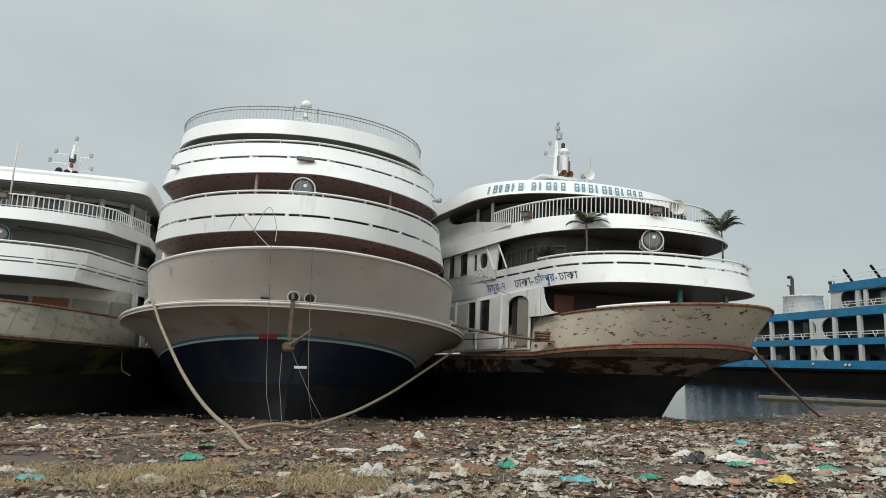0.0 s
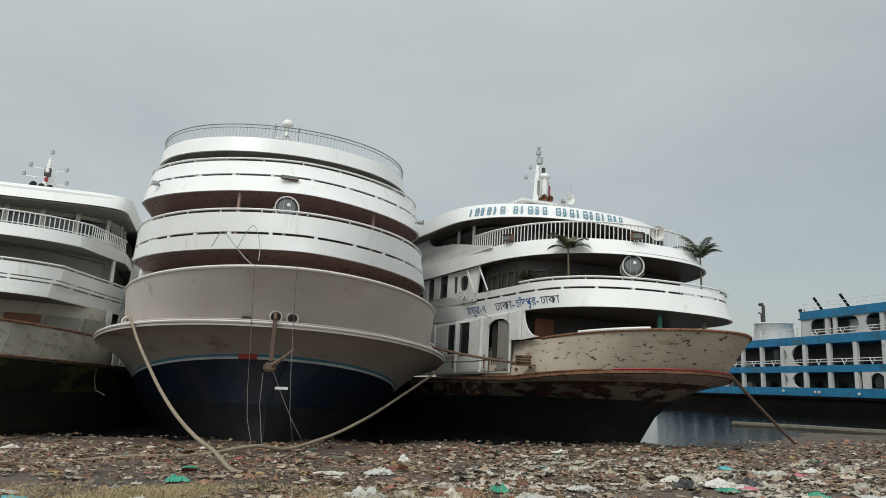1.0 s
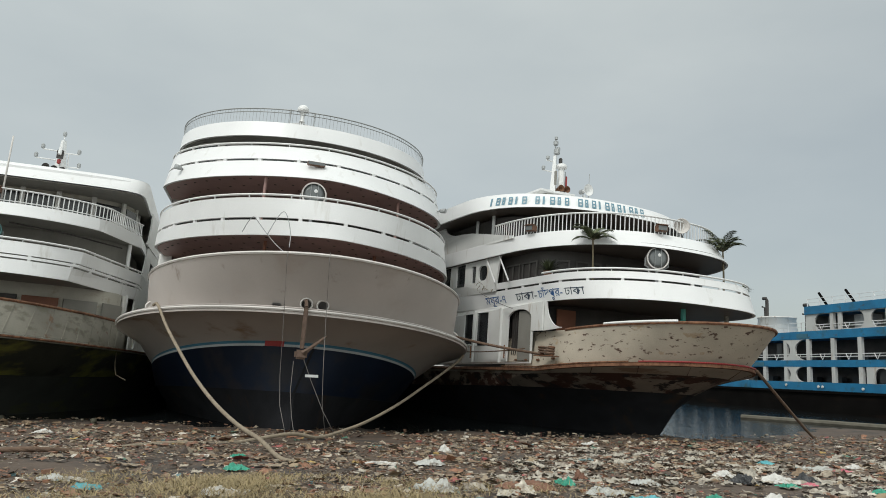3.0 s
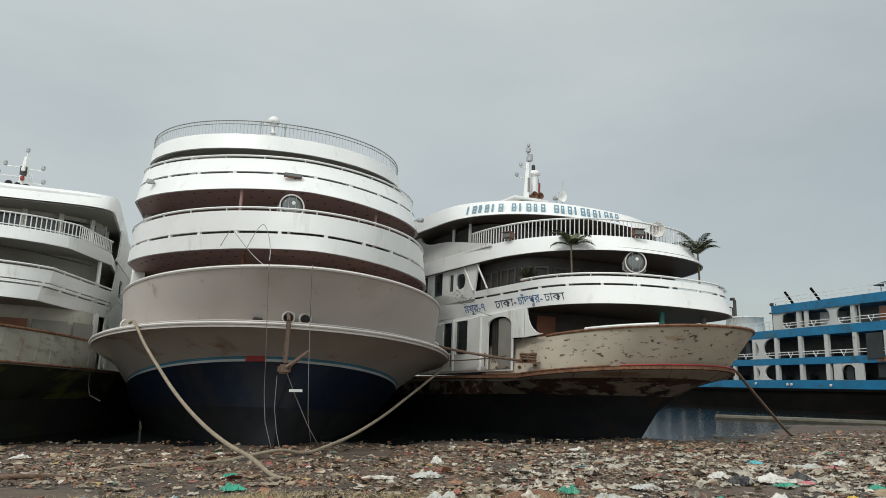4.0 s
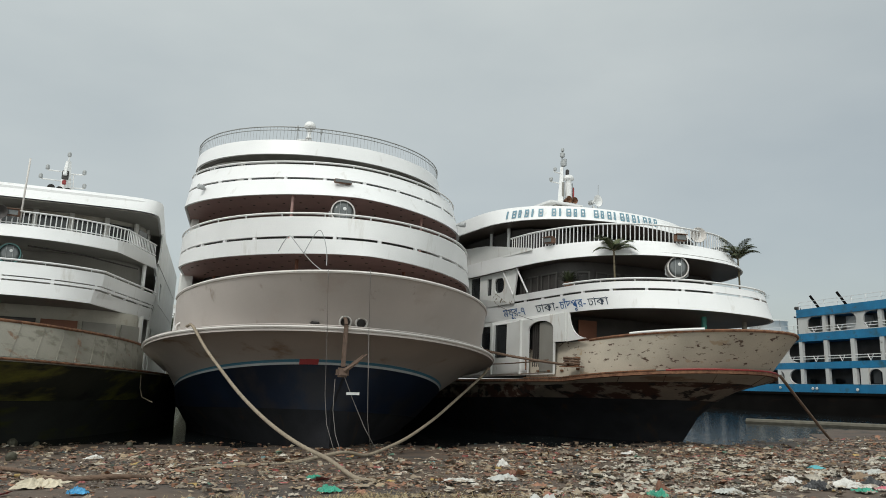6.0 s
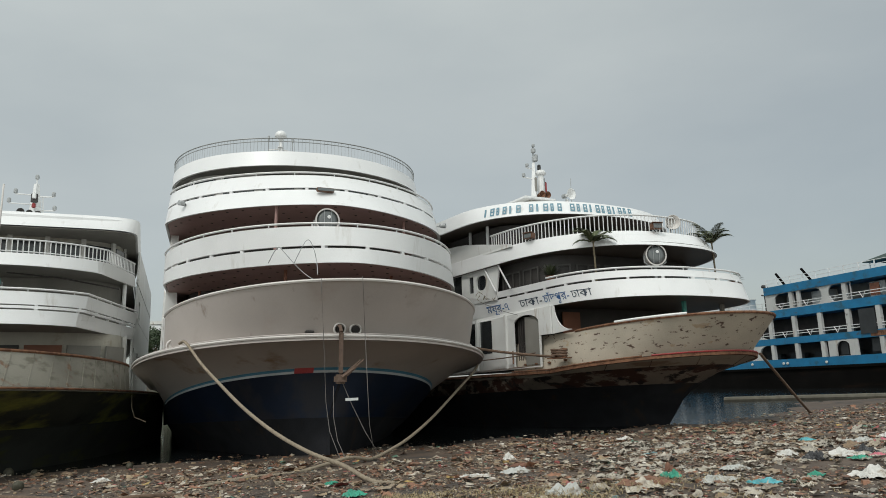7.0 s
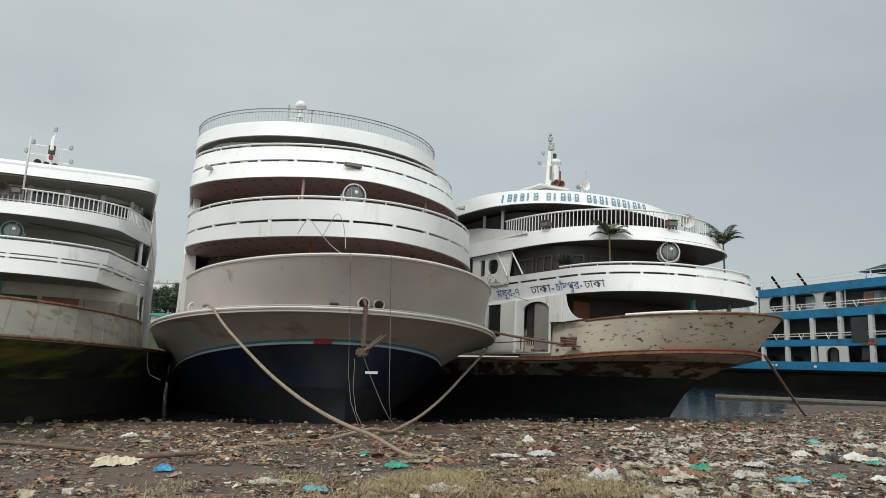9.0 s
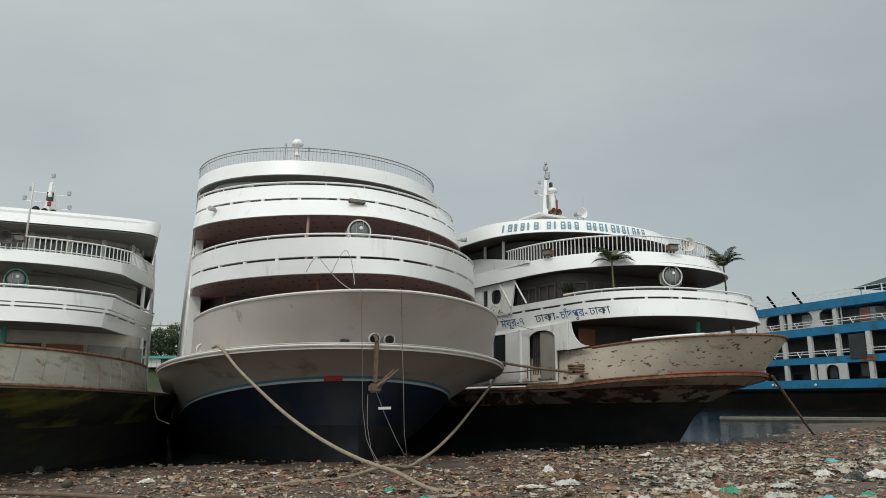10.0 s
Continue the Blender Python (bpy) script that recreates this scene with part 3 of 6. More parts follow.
part("main_deck", plate(H | dict(z=3.22, w=5.2, v0=1.2, aft=24, wr=5.2), 0.05), DECK, ferry)
# red patch at the stem
idx = [i for i, p in enumerate(outline(**I1)) if -1.42 < p[0] < -0.8]
o1, o3 = outline(**I1), outline(**I3)
part("red_patch", loft([[(o1[i][0], o1[i][1] - 0.015, o1[i][2] + 0.01) for i in idx], [(o3[i][0], o3[i][1] - 0.015, o3[i][2]) for i in idx]]), REDPAINT, ferry, "red painted patch at the stem")
# second deck
E_ = D(1.5, 5.08, 6.7, 1.9, 6.47, 0.0) | dict(wr=4.93, sl=0.08)
F_ = D(1.34, 5.10, 6.3, 1.6, 5.41, 0.0) | dict(wr=5.19, sl=0.08)
slit_band(ferry, E_, F_, [(0.53, 0.60)], "parapet", spacer=1.3)
railing(ferry, outline(**E_), 0.0, 0.09, 1.3, unit_post("stanchion", 0.02), 0.032, RAIL, RAIL, 14)
part("deck", plate(F_ | dict(z=5.45, w=4.97, v0=1.49, wr=5.05, aft=24), 0.10), DECK, ferry)
soffit(ferry, F_ | dict(z=5.44), SOFFIT, "brown painted deckhead with small dark vents", (3, 0.62))
# third deck
C_ = D(4.63, 5.01, 4.48, 1.73, 8.86, 0.0) | dict(wr=4.95, sl=0.07)
Dd = D(3.51, 5.15, 4.65, 1.58, 7.61, 0.0) | dict(wr=4.99, sl=0.07)
slit_band(ferry, C_, Dd, [(0.44, 0.51)], "parapet", spacer=1.3)
railing(ferry, outline(**C_), 0.0, 0.09, 1.3, unit_post("stanchion", 0.02), 0.032, RAIL, RAIL, 16)
part("deck", plate(Dd | dict(z=7.67, w=5.0, v0=3.66, aft=24, wr=4.85), 0.10), DECK, ferry)
soffit(ferry, Dd | dict(z=7.66), SOFFIT, "brown painted deckhead with small dark vents", (4, 0.62))
# roof
A_ = D(6.23, 4.93, 4.79, 2.05, 10.14, 0.0) | dict(wr=4.74, sl=0.07)
B_ = D(6.05, 4.95, 4.58, 1.98, 9.58, 0.0) | dict(wr=4.80, sl=0.07)
part("roof_fascia", band(A_, B_, 0.08), WHITE, ferry, "plain white curved roof fascia", "plate")
part("roof", plate(B_ | dict(z=9.62, w=4.83, v0=6.2, aft=24, wr=4.66), 0.12), DECK, ferry)
soffit(ferry, B_ | dict(z=9.61), CABIN, "grey deckhead")
railing(ferry, outline(**(A_ | dict(v0=6.36, w=4.90, wr=4.70))), -0.02, 0.52, 0.13, unit_post("thin_baluster", 0.006, 4), 0.022, RAIL_GREY, RAIL_GREY, 13.5, (0.40,))
# cabin fronts behind the open decks, near-black ones coloured with their shade; side walls
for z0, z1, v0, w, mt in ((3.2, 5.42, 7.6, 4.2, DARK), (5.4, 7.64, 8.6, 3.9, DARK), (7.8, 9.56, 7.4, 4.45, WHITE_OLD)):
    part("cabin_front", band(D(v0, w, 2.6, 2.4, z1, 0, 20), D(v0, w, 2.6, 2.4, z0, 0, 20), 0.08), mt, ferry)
for z0, z1, v0, w in ((8.75, 9.42, 7.37, 4.48),):
    ln = outline(**D(v0, w, 2.6, 2.4, z0, 0, 20))
    me = bpy.data.meshes.new("cabin_window"); bm = bm_box((-0.55, -0.02, 0), (0.55, 0.02, z1 - z0)); bm.to_mesh(me); bm.free(); me.materials.append(GLASS)
    for p, a in along(ln, -9.8, 1.4, 9.8):
        share("cabin_window", me, ferry, tuple(p), a)
for sgn in (-1, 1):
    def pl(a, b, d, s=sgn):
        return (s * (5.12 - d - 0.03 * max(0, b - 4) - (0.098 if s > 0 else 0.047) * (a - 8.6)), a, b)
    holes = [rect(v, 3.0, v + 1.0, 4.7, 0.12) for v in (10.6, 13.4, 16.4)] + [rect(v, 6.0, v + 1.1, 7.2, 0.15) for v in (12.5, 15.5)]
    part("side_wall", panel([(9.3, 2.3), (24, 1.9), (24, 9.5), (12.4, 9.5), (11.6, 8.9), (11.2, 7.7), (10.2, 6.5), (9.5, 5.4)], holes if sgn > 0 else [], pl, 0.07), WHITE_SIDE, ferry, "white painted superstructure side")
part("front_bulkhead", panel([(-5.1, 2.75), (-4.45, 2.75), (-4.6, 5.4), (-4.62, 7.6), (-4.62, 9.4), (-4.82, 9.4), (-4.95, 5.4)], [], lambda a, b, d: (a, 9.4 + d + 0.28 * max(0.0, b - 5.4), b), 0.08), WHITE_SIDE, ferry, "white end wall of the side passage")
for u, v, z0, z1 in ((-1.75, 3.2, 3.3, 5.42), (1.6, 3.4, 3.3, 5.42), (-1.9, 4.4, 5.45, 7.7), (2.6, 5.2, 5.45, 7.7), (-3.9, 8.0, 3.2, 5.3), (4.0, 8.0, 3.2, 5.3)):
    part("deck_pillar", bm_tube([(u, v, z0), (u, v, z1)], 0.05, seg=10), CABIN_RED if z0 < 5 else SOFFIT, ferry)
# hawse pipes with the anchor
for u, v in ((-0.61, 1.04), (-0.17, 1.04)):
    hp = part("hawse_pipe", bm_lathe([(0.125, 0.3), (0.13, -0.22), (0.16, -0.26), (0.18, -0.2), (0.16, -0.13), (0.14, 0.3)], seg=22, m=Matrix.Translation((u, v + 0.1, 3.52)) @ Matrix.Rotation(radians(-80), 4, "X")), CAP, ferry, "white-rimmed hawse pipe", True)
    # flat dark disc across the mouth stands in for the shade down the pipe
    part("bore_shade", bm_lathe([(0.118, 0.1), (0.001, 0.1)], seg=18, m=Matrix.Translation((u, v + 0.1, 3.52)) @ Matrix.Rotation(radians(-80), 4, "X") @ Matrix.Translation((0, 0, -0.33))), DARK, hp)
part("scupper", bm_box((-1.50, 1.12, 3.38), (-1.24, 1.36, 3.45), bevel=0.03), DARK, ferry)

anchor = thing("anchor", MS @ Matrix.Translation((-0.64, 0.60, 3.38)), "rusty stockless anchor hanging below the hawse pipe", "anchor")
part("shank", bm_box((-0.055, -0.055, -1.1), (0.055, 0.055, 0.0), bevel=0.02), IRON, anchor)
part("crown", bm_box((-0.17, -0.12, -1.36), (0.15, 0.12, -1.12), bevel=0.05), IRON, anchor)
for sx in (-1, 1):
    bm = bm_tube([(0.05 + 0.03 * sx, sx * 0.1, -1.2), (0.3, sx * 0.16, -0.98), (0.58, sx * 0.2, -0.72)], 0.07, r2=0.015)
    part("fluke", bm, IRON, anchor)
part("shackle", bm_tube([(0, 0, 0), (0, 0.12, 0.15), (0, 0.3, 0.2)], 0.05), IRON, anchor)

searchlight(MS @ Matrix.Translation((-0.47, 3.5, 7.06)), 0.36, "round searchlight behind the parapet rail of the tall ferry")
for u, v, z in ((-4.68, 6.85, 8.10), (4.72, 6.9, 8.0)):
    e = thing("spotlight", MS @ pose(u, v, z, 0, 0, -50 if u < 0 else 50) @ Matrix.Scale(0.72, 4), "small grey drum spotlight fixed to the white parapet", "spotlight", "parapet spotlights")
    part("drum", bm_lathe([(0.06, -0.2), (0.11, -0.12), (0.13, 0.14), (0.10, 0.16)], seg=14, m=Matrix.Rotation(radians(90), 4, "X")), RAIL_GREY, e)
    part("bracket", bm_box((-0.03, -0.02, -0.05), (0.03, 0.45, 0.02)), RAIL_GREY, e)
e = thing("strip_lamp", MS @ Matrix.Translation((-0.45, 3.93, 8.10)), "long brown strip lamp under the parapet slit", "lamp")
part("housing", bm_box((-0.28, -0.1, 0), (0.28, 0.06, 0.13), bevel=0.02), BRONZE, e)
part("cover", bm_box((-0.26, -0.115, 0.02), (0.26, -0.1, 0.11)), LENS, e)

# radar dome on the roof
e = thing("radar_mast", MS @ Matrix.Translation((0.1, 17.3, 9.6)) @ Matrix.Diagonal((0.62, 0.62, 1.09, 1)), "white radar dome on a braced tripod on the roof", "radar")
part("dome", bm_lathe([(0.02, 4.72), (0.26, 4.69), (0.43, 4.58), (0.48, 4.48), (0.44, 4.40), (0.25, 4.36), (0.16, 4.22), (0.13, 4.0), (0.24, 3.95), (0.24, 3.9)], seg=20), PLASTIC, e, smooth=True)
for k in range(4):
    a = k * 1.5708 + 0.6
    part("leg", bm_tube([(0.1 * math.cos(a), 0.1 * math.sin(a), 4.1), (0.75 * math.cos(a), 0.75 * math.sin(a), 0)], 0.055), PLASTIC, e)
part("pole", bm_tube([(0, 0, 0), (0, 0, 4.2)], 0.09), PLASTIC, e)
for sx in (-1, 1):
    part("side_post", bm_tube([(sx * 0.95, 0, 0), (sx * 0.95, 0, 4.2)], 0.04), RAIL_GREY, e)
    part("post_lamp", bm_lathe([(0.06, 4.2), (0.09, 4.25), (0.09, 4.4), (0.03, 4.45)], seg=10, m=Matrix.Translation((sx * 0.95, 0, 0))), RAIL_GREY, e)
    part("cross_bar", bm_tube([(sx * 0.95, 0, 3.75), (0, 0, 3.85)], 0.035), PLASTIC, e)
def glide(pts, n=8):
    """A smooth line through the given places."""
    P = [Vector(p) for p in pts]
    P = [P[0] * 2 - P[1]] + P + [P[-1] * 2 - P[-2]]
    out = []
    for i in range(1, len(P) - 2):
        for k in range(n):
            t = k / n
            a, b, c, d = P[i - 1:i + 3]
            out.append(0.5 * ((2 * b) + (c - a) * t + (2 * a - 5 * b + 4 * c - d) * t * t + (3 * b - a - 3 * c + d) * t ** 3))
    return out + [P[-2]]


# cables hanging over the bow
def cable(name, pts, r, material, label, cat="cable", grp=""):
    return tagged(part(name, bm_tube(pts, r, seg=6), material, None, "", True), label, cat, grp)


def sag(a, b, drop, n=14):
    a, b = Vector(a), Vector(b)
    return [a.lerp(b, i / n) - Vector((0, 0, drop * 4 * (i / n) * (1 - i / n))) for i in range(n + 1)]


for pts in ([(-5.92, 20.95, 5.40), (-5.76, 20.88, 5.68), (-5.62, 20.85, 5.82), (-5.48, 20.85, 5.68), (-5.22, 20.85, 5.36), (-4.98, 20.8, 5.10), (-4.72, 20.6, 4.88), (-4.5, 20.1, 4.76)],
            [(-5.22, 20.88, 5.36), (-5.04, 20.86, 5.72), (-4.88, 20.88, 5.98), (-4.77, 20.9, 5.98), (-4.66, 20.9, 5.70), (-4.60, 20.9, 5.36), (-4.58, 20.7, 5.0)]):
    cable("looped_cable", glide(pts, 5), 0.011, RAIL_GREY, "slack pale cable looped over the parapet", grp="looped cables")
cable("hanging_wire", [(-4.45, 19.7, 4.76), (-4.45, 19.62, 4.6), (-4.42, 19.6, 3.2), (-4.40, 19.6, 1.6), (-4.32, 19.4, 0.9), (-4.05, 18.9, 0.2)], 0.009, WIRE, "thin wire hanging from the bow to the ground", grp="hanging wires")
cable("hanging_wire", [(-3.38, 19.8, 4.78), (-3.38, 19.66, 4.66), (-3.37, 19.6, 3.2), (-3.35, 19.56, 2.0), (-3.33, 19.7, 1.0), (-3.22, 19.9, 0.2)], 0.009, WIRE, "thin wire hanging from the bow to the ground", grp="hanging wires")
cable("hanging_wire", [(-4.22, 20.55, 2.0), (-4.24, 20.5, 1.2), (-4.15, 20.4, 0.6), (-3.95, 19.6, 0.2)], 0.010, WIRE, "thin wire hanging from the anchor to the ground", grp="hanging wires")
cable("hanging_wire", [(-3.98, 20.7, 2.05), (-3.76, 20.8, 1.5), (-3.42, 20.9, 0.75), (-3.05, 21.0, 0.1)], 0.011, WIRE, "thin wire hanging from the anchor to the ground", grp="hanging wires")
tagged(part("wire_tag", bm_box((-3.92, 20.76, 1.59), (-3.58, 20.80, 1.66)), PLASTIC), "white strip of plastic caught on the anchor wire", "tag")


# ---- the ferry with rust-scraped bow, seen from its port bow ----
RS = pose(10.68, 20, 0, 0, 1.8, 22.1)
ferry2 = thing("scraped_ferry", RS, "white passenger ferry with rust-scraped bulwark and blue lettering", "ferry")
f_ = D(3.35, 3.87, 4.71, 1.99, 3.67, 0.65) | dict(wr=2.97, run=5)
fb = D(4.49, 4.10, 4.54, 1.94, 2.50, 0.93) | dict(wr=3.02, run=5)
g_ = D(4.27, 4.42, 4.64, 1.94, 2.47, 0.93) | dict(wr=3.27, run=5)
part("bulwark", band(f_ | dict(aft=4.0), fb | dict(aft=2.6), 0.06), BUL_R, ferry2, "off-white bulwark scraped and streaked with rust", "plate")
part("cap_rail", bm_tube(sub_line(outline(**(f_ | dict(z=3.68))), 10.2), 0.05), RUSTY, ferry2, "rusty bulwark cap")
part("deck_flange", loft([outline(**g_), outline(**(g_ | dict(z=2.37))), outline(**(g_ | dict(z=2.37, w=3.8, v0=4.97, wr=2.0))), outline(**(g_ | dict(w=3.8, v0=4.97, wr=2.0)))], True), RUSTY, ferry2, "rusty deck edge")
part("main_deck", plate(g_ | dict(z=2.43, w=4.1, v0=4.6, wr=2.8), 0.05), DECK, ferry2)
h1 = D(4.37, 4.34, 4.64, 1.94, 2.35, 0.93) | dict(wr=3.17, run=5)
h2 = D(5.75, 4.25, 4.9, 1.9, 1.86, 0.25) | dict(wr=2.7)
h3 = D(6.45, 4.1, 6.0, 1.7, 1.48, 0.25) | dict(wr=2.8)
h4 = D(7.1, 3.9, 7.3, 1.5, 0.93, 0.1) | dict(wr=3.0)
h5 = D(7.85, 3.5, 8.5, 1.5, 0.0, 0.0) | dict(wr=3.0)
h6 = D(8.2, 3.2, 9.0, 1.4, -0.9, 0.0) | dict(wr=3.0)
h12 = lerp(h1, h2 | dict(run=5), 0.55)
part("upper_hull", loft([outline(**h1), outline(**h12)]), HULL_R, ferry2, "scraped grey hull plating", True)
for sx in (-4.6, -3.1, -1.5, 0.4, 1.6):
    for (p, a), (q, _) in zip(along(outline(**h1), sx, 1, sx + 0.01), along(outline(**h12), sx + 0.45, 1, sx + 0.46)):
        out_ = Vector((math.sin(a), -math.cos(a), -0.3)) * 0.012
        part("weld_seam", bm_tube([p + out_, p.lerp(q, 0.5) + out_, q + out_], 0.011, seg=4), RUST_R, ferry2)
part("rusted_strake", loft([outline(**h12), outline(**h2), outline(**h3)]), RUST_R, ferry2, "rust-eaten hull strake above the waterline", True)
part("hull", loft([outline(**h3), outline(**h4), outline(**h5), outline(**h6)]), BLACKHULL, ferry2, "black lower hull", True)
for a, b, mt in ((-3.2, 2.2, REDPAINT), (-9.5, -3.3, RUSTY)):
    ln = outline(**(g_ | dict(z=2.50)))
    part("edge_paint", bm_tube([p + Vector((0, -0.01, 0)) for p, _ in along(ln, a, 0.3, b)], 0.03), mt, ferry2)
d_ = D(5.3, 4.2, 3.9, 2.5, 5.31, 0.0) | dict(wr=3.5)
e_ = D(4.95, 4.1, 3.9, 2.5, 4.38, 0.0) | dict(wr=3.5)
slit_band(ferry2, d_, e_, [(0.26, 0.34)], "parapet", spacer=1.2)
railing(ferry2, outline(**d_), 0.0, 0.09, 1.2, unit_post("stanchion", 0.02), 0.035, RAIL, RAIL, 13)
part("deck", plate(e_ | dict(z=4.42, w=4.0, v0=5.05, wr=3.4), 0.1), DECK, ferry2)
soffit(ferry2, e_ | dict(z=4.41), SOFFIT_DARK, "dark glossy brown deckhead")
b2 = D(6.8, 4.4, 5.6, 2.4, 6.98, 0.0) | dict(wr=4.2)
c2 = D(6.3, 4.42, 5.6, 2.4, 6.38, 0.0) | dict(wr=4.2)
part("parapet", band(b2, c2, 0.07), WHITE, ferry2, smooth="plate")
part("deck", plate(c2 | dict(z=6.42, w=4.33, v0=6.4, wr=4.1), 0.1), DECK, ferry2)
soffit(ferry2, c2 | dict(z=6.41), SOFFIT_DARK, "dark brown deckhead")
railing(ferry2, outline(**(b2 | dict(v0=7.0, w=4.36, wr=4.1))), 0.0, 0.64, 0.16, unit_post("white_baluster", 0.019, 5), 0.035, RAIL, RAIL, 18.5)
a1 = D(10.1, 5.0, 4.2, 2.3, 8.82, 0.0, 16)
a2 = D(9.6, 5.05, 4.4, 2.3, 8.20, 0.0, 16)
part("roof_fascia", band(a1, a2, 0.08), WHITE, ferry2, "white curved roof fascia with pale blue lettering", "plate")
part("roof", plate(a2 | dict(z=8.6, w=4.9, v0=10.1), 0.12), WHITE, ferry2)
soffit(ferry2, a2 | dict(z=8.22), SOFFIT_DARK, "dark deckhead")
# cabins; the near-black fronts hold the open decks' inner shade in their colour
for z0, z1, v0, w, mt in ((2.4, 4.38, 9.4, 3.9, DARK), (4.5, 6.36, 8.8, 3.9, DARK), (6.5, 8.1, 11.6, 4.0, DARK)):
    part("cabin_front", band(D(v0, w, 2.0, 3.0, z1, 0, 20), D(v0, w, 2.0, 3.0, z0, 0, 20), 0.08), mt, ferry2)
for z0, z1, v0, w in ((4.9, 6.0, 8.76, 3.93),):
    ln = outline(**D(v0, w, 2.0, 3.0, z0, 0, 20))
    for p, a in along(ln, -8.4, 1.2, 8.4):
        wf = part("cabin_window", panel(rect(-0.5, 0, 0.5, z1 - z0), [rect(-0.44, 0.06, -0.03, z1 - z0 - 0.06), rect(0.03, 0.06, 0.44, z1 - z0 - 0.06)], lambda x, y, d: (x, d - 0.03, y), 0.03), WINDOW_FRAME, ferry2)
        wf.location, wf.rotation_euler = tuple(p), (0, 0, a)


def port(u):
    return lambda a, b, d: (-(u - d - 0.04 * max(0.0, a - 17)), a, b)


arch = [(9.77, 2.25), (11.42, 2.25)] + [(10.6 + 0.82 * math.cos(t), 3.86 + 0.32 * math.sin(t)) for t in np.linspace(0, math.pi, 12)]
part("side_wall", panel([(9.72, 2.2), (30, 1.9), (30, 4.45), (9.05, 4.38), (9.05, 3.35), (9.72, 3.35)],
     [arch, rect(12.98, 2.87, 13.93, 4.2), rect(14.24, 2.95, 15.04, 4.18), rect(17.0, 2.9, 18.1, 4.1), rect(19.6, 2.9, 20.6, 4.1)], port(4.20), 0.07), WHITE_SIDE, ferry2, "stained white cabin side with door and windows")
for v in (11.85, 14.02, 16.2, 18.8):
    part("pilaster", bm_box((-4.28, v, 2.2), (-4.18, v + 0.14, 4.3), bevel=0.015), WHITE_SIDE, ferry2)
for v0, v1 in ((12.98, 13.93), (14.24, 15.04), (17.0, 18.1), (19.6, 20.6)):
    part("window_pane", bm_box((-4.145, v0, 2.87), (-4.125, v1, 4.2)), GLASS, ferry2)
part("cabin_door", bm_box((-4.1, 9.8, 2.3), (-4.05, 10.8, 4.12), bevel=0.01), CABIN, ferry2, "grey-green steel door standing ajar")
for k in range(4):
    part("door_slat", bm_box((-4.02, 10.9 + 0.14 * k, 2.3), (-3.96, 10.95 + 0.14 * k, 4.1)), DARK, ferry2)
part("side_wall", panel([(12.5, 5.0), (30, 5.0), (30, 6.45), (12.2, 6.45)],
     [rect(13.22, 5.52, 13.98, 6.14, 0.25), rect(14.21, 5.48, 14.59, 6.18), rect(15.19, 5.40, 16.03, 6.36), rect(16.6, 5.40, 17.3, 6.36), rect(17.9, 5.4, 18.6, 6.36)], port(4.25), 0.07), WHITE_SIDE, ferry2, "white painted cabin side")
for v0, v1 in ((13.1, 14.1), (14.1, 14.7), (15.1, 16.1), (16.5, 17.4), (17.8, 18.7)):
    part("window_pane", bm_box((-4.17, v0, 5.38), (-4.14, v1, 6.38)), GLASS, ferry2)
sweep = [(15.3 + 1.75 * math.sin(t), 8.22 + 0.56 * math.cos(t)) for t in np.linspace(0.0, math.pi, 16)]
part("side_wall", panel([(11.0, 6.90), (30, 6.9), (30, 8.80), (15.3, 8.80)] + sweep + [(14.4, 7.58), (13.2, 7.38), (12.0, 7.16), (11.0, 7.0)], [], port(4.46), 0.07), WHITE_SIDE, ferry2, "white superstructure side sweeping round the deck opening")
for v in (13.2, 14.6):
    part("deck_pillar", bm_tube([(-4.1, v, 6.5), (-4.1, v, 8.2)], 0.07, seg=8), RAIL, ferry2)
# wall by the front window with a swept lower corner
part("swept_corner", panel([(9.12, 3.35), (9.12, 4.4), (8.95, 4.4)] + [(8.95 - 0.9 * (1 - math.cos(t)), 3.45 + 0.95 * (1 - math.sin(t))) for t in np.linspace(0.05, 1.5708, 8)] + [(8.0, 3.42)], [], port(4.10), 0.05), WHITE_SIDE, ferry2)
for v in (12.35, 11.3):
    part("stay", bm_tube([(-4.35, v, 5.3), (-4.3, v + 0.9, 6.36)], 0.035), RAIL, ferry2)
part("deck_pillar", bm_tube([(-0.2, 6.4, 2.5), (-0.2, 6.4, 4.4)], 0.09, seg=10), TEAL, ferry2, "teal painted pillar")
part("deck_pillar", bm_tube([(2.0, 6.6, 2.5), (2.0, 6.6, 4.4)], 0.09, seg=10), CABIN, ferry2)
part("cap_strip", bm_tube([p + Vector((0, -0.02, 0.03)) for p, _ in along(outline(**(f_ | dict(z=3.70, aft=4.0))), -5.0, 0.3, -2.4)], 0.05), PLASTIC, ferry2, "white painted stretch of the bulwark cap")

# writing on the parapets
text_on(ferry2, "ময়ূর-৭", d_, e_, 13.3, 11.7, 0.12, 0.42, LETTER)
text_on(ferry2, "ঢাকা-", d_, e_, 10.95, 9.5, 0.14, 0.42, LETTER_DARK)
text_on(ferry2, "চাঁদপুর-", d_, e_, 9.4, 7.95, 0.14, 0.42, LETTER)
text_on(ferry2, "ঢাকা", d_, e_, 7.85, 7.0, 0.15, 0.41, LETTER_DARK)
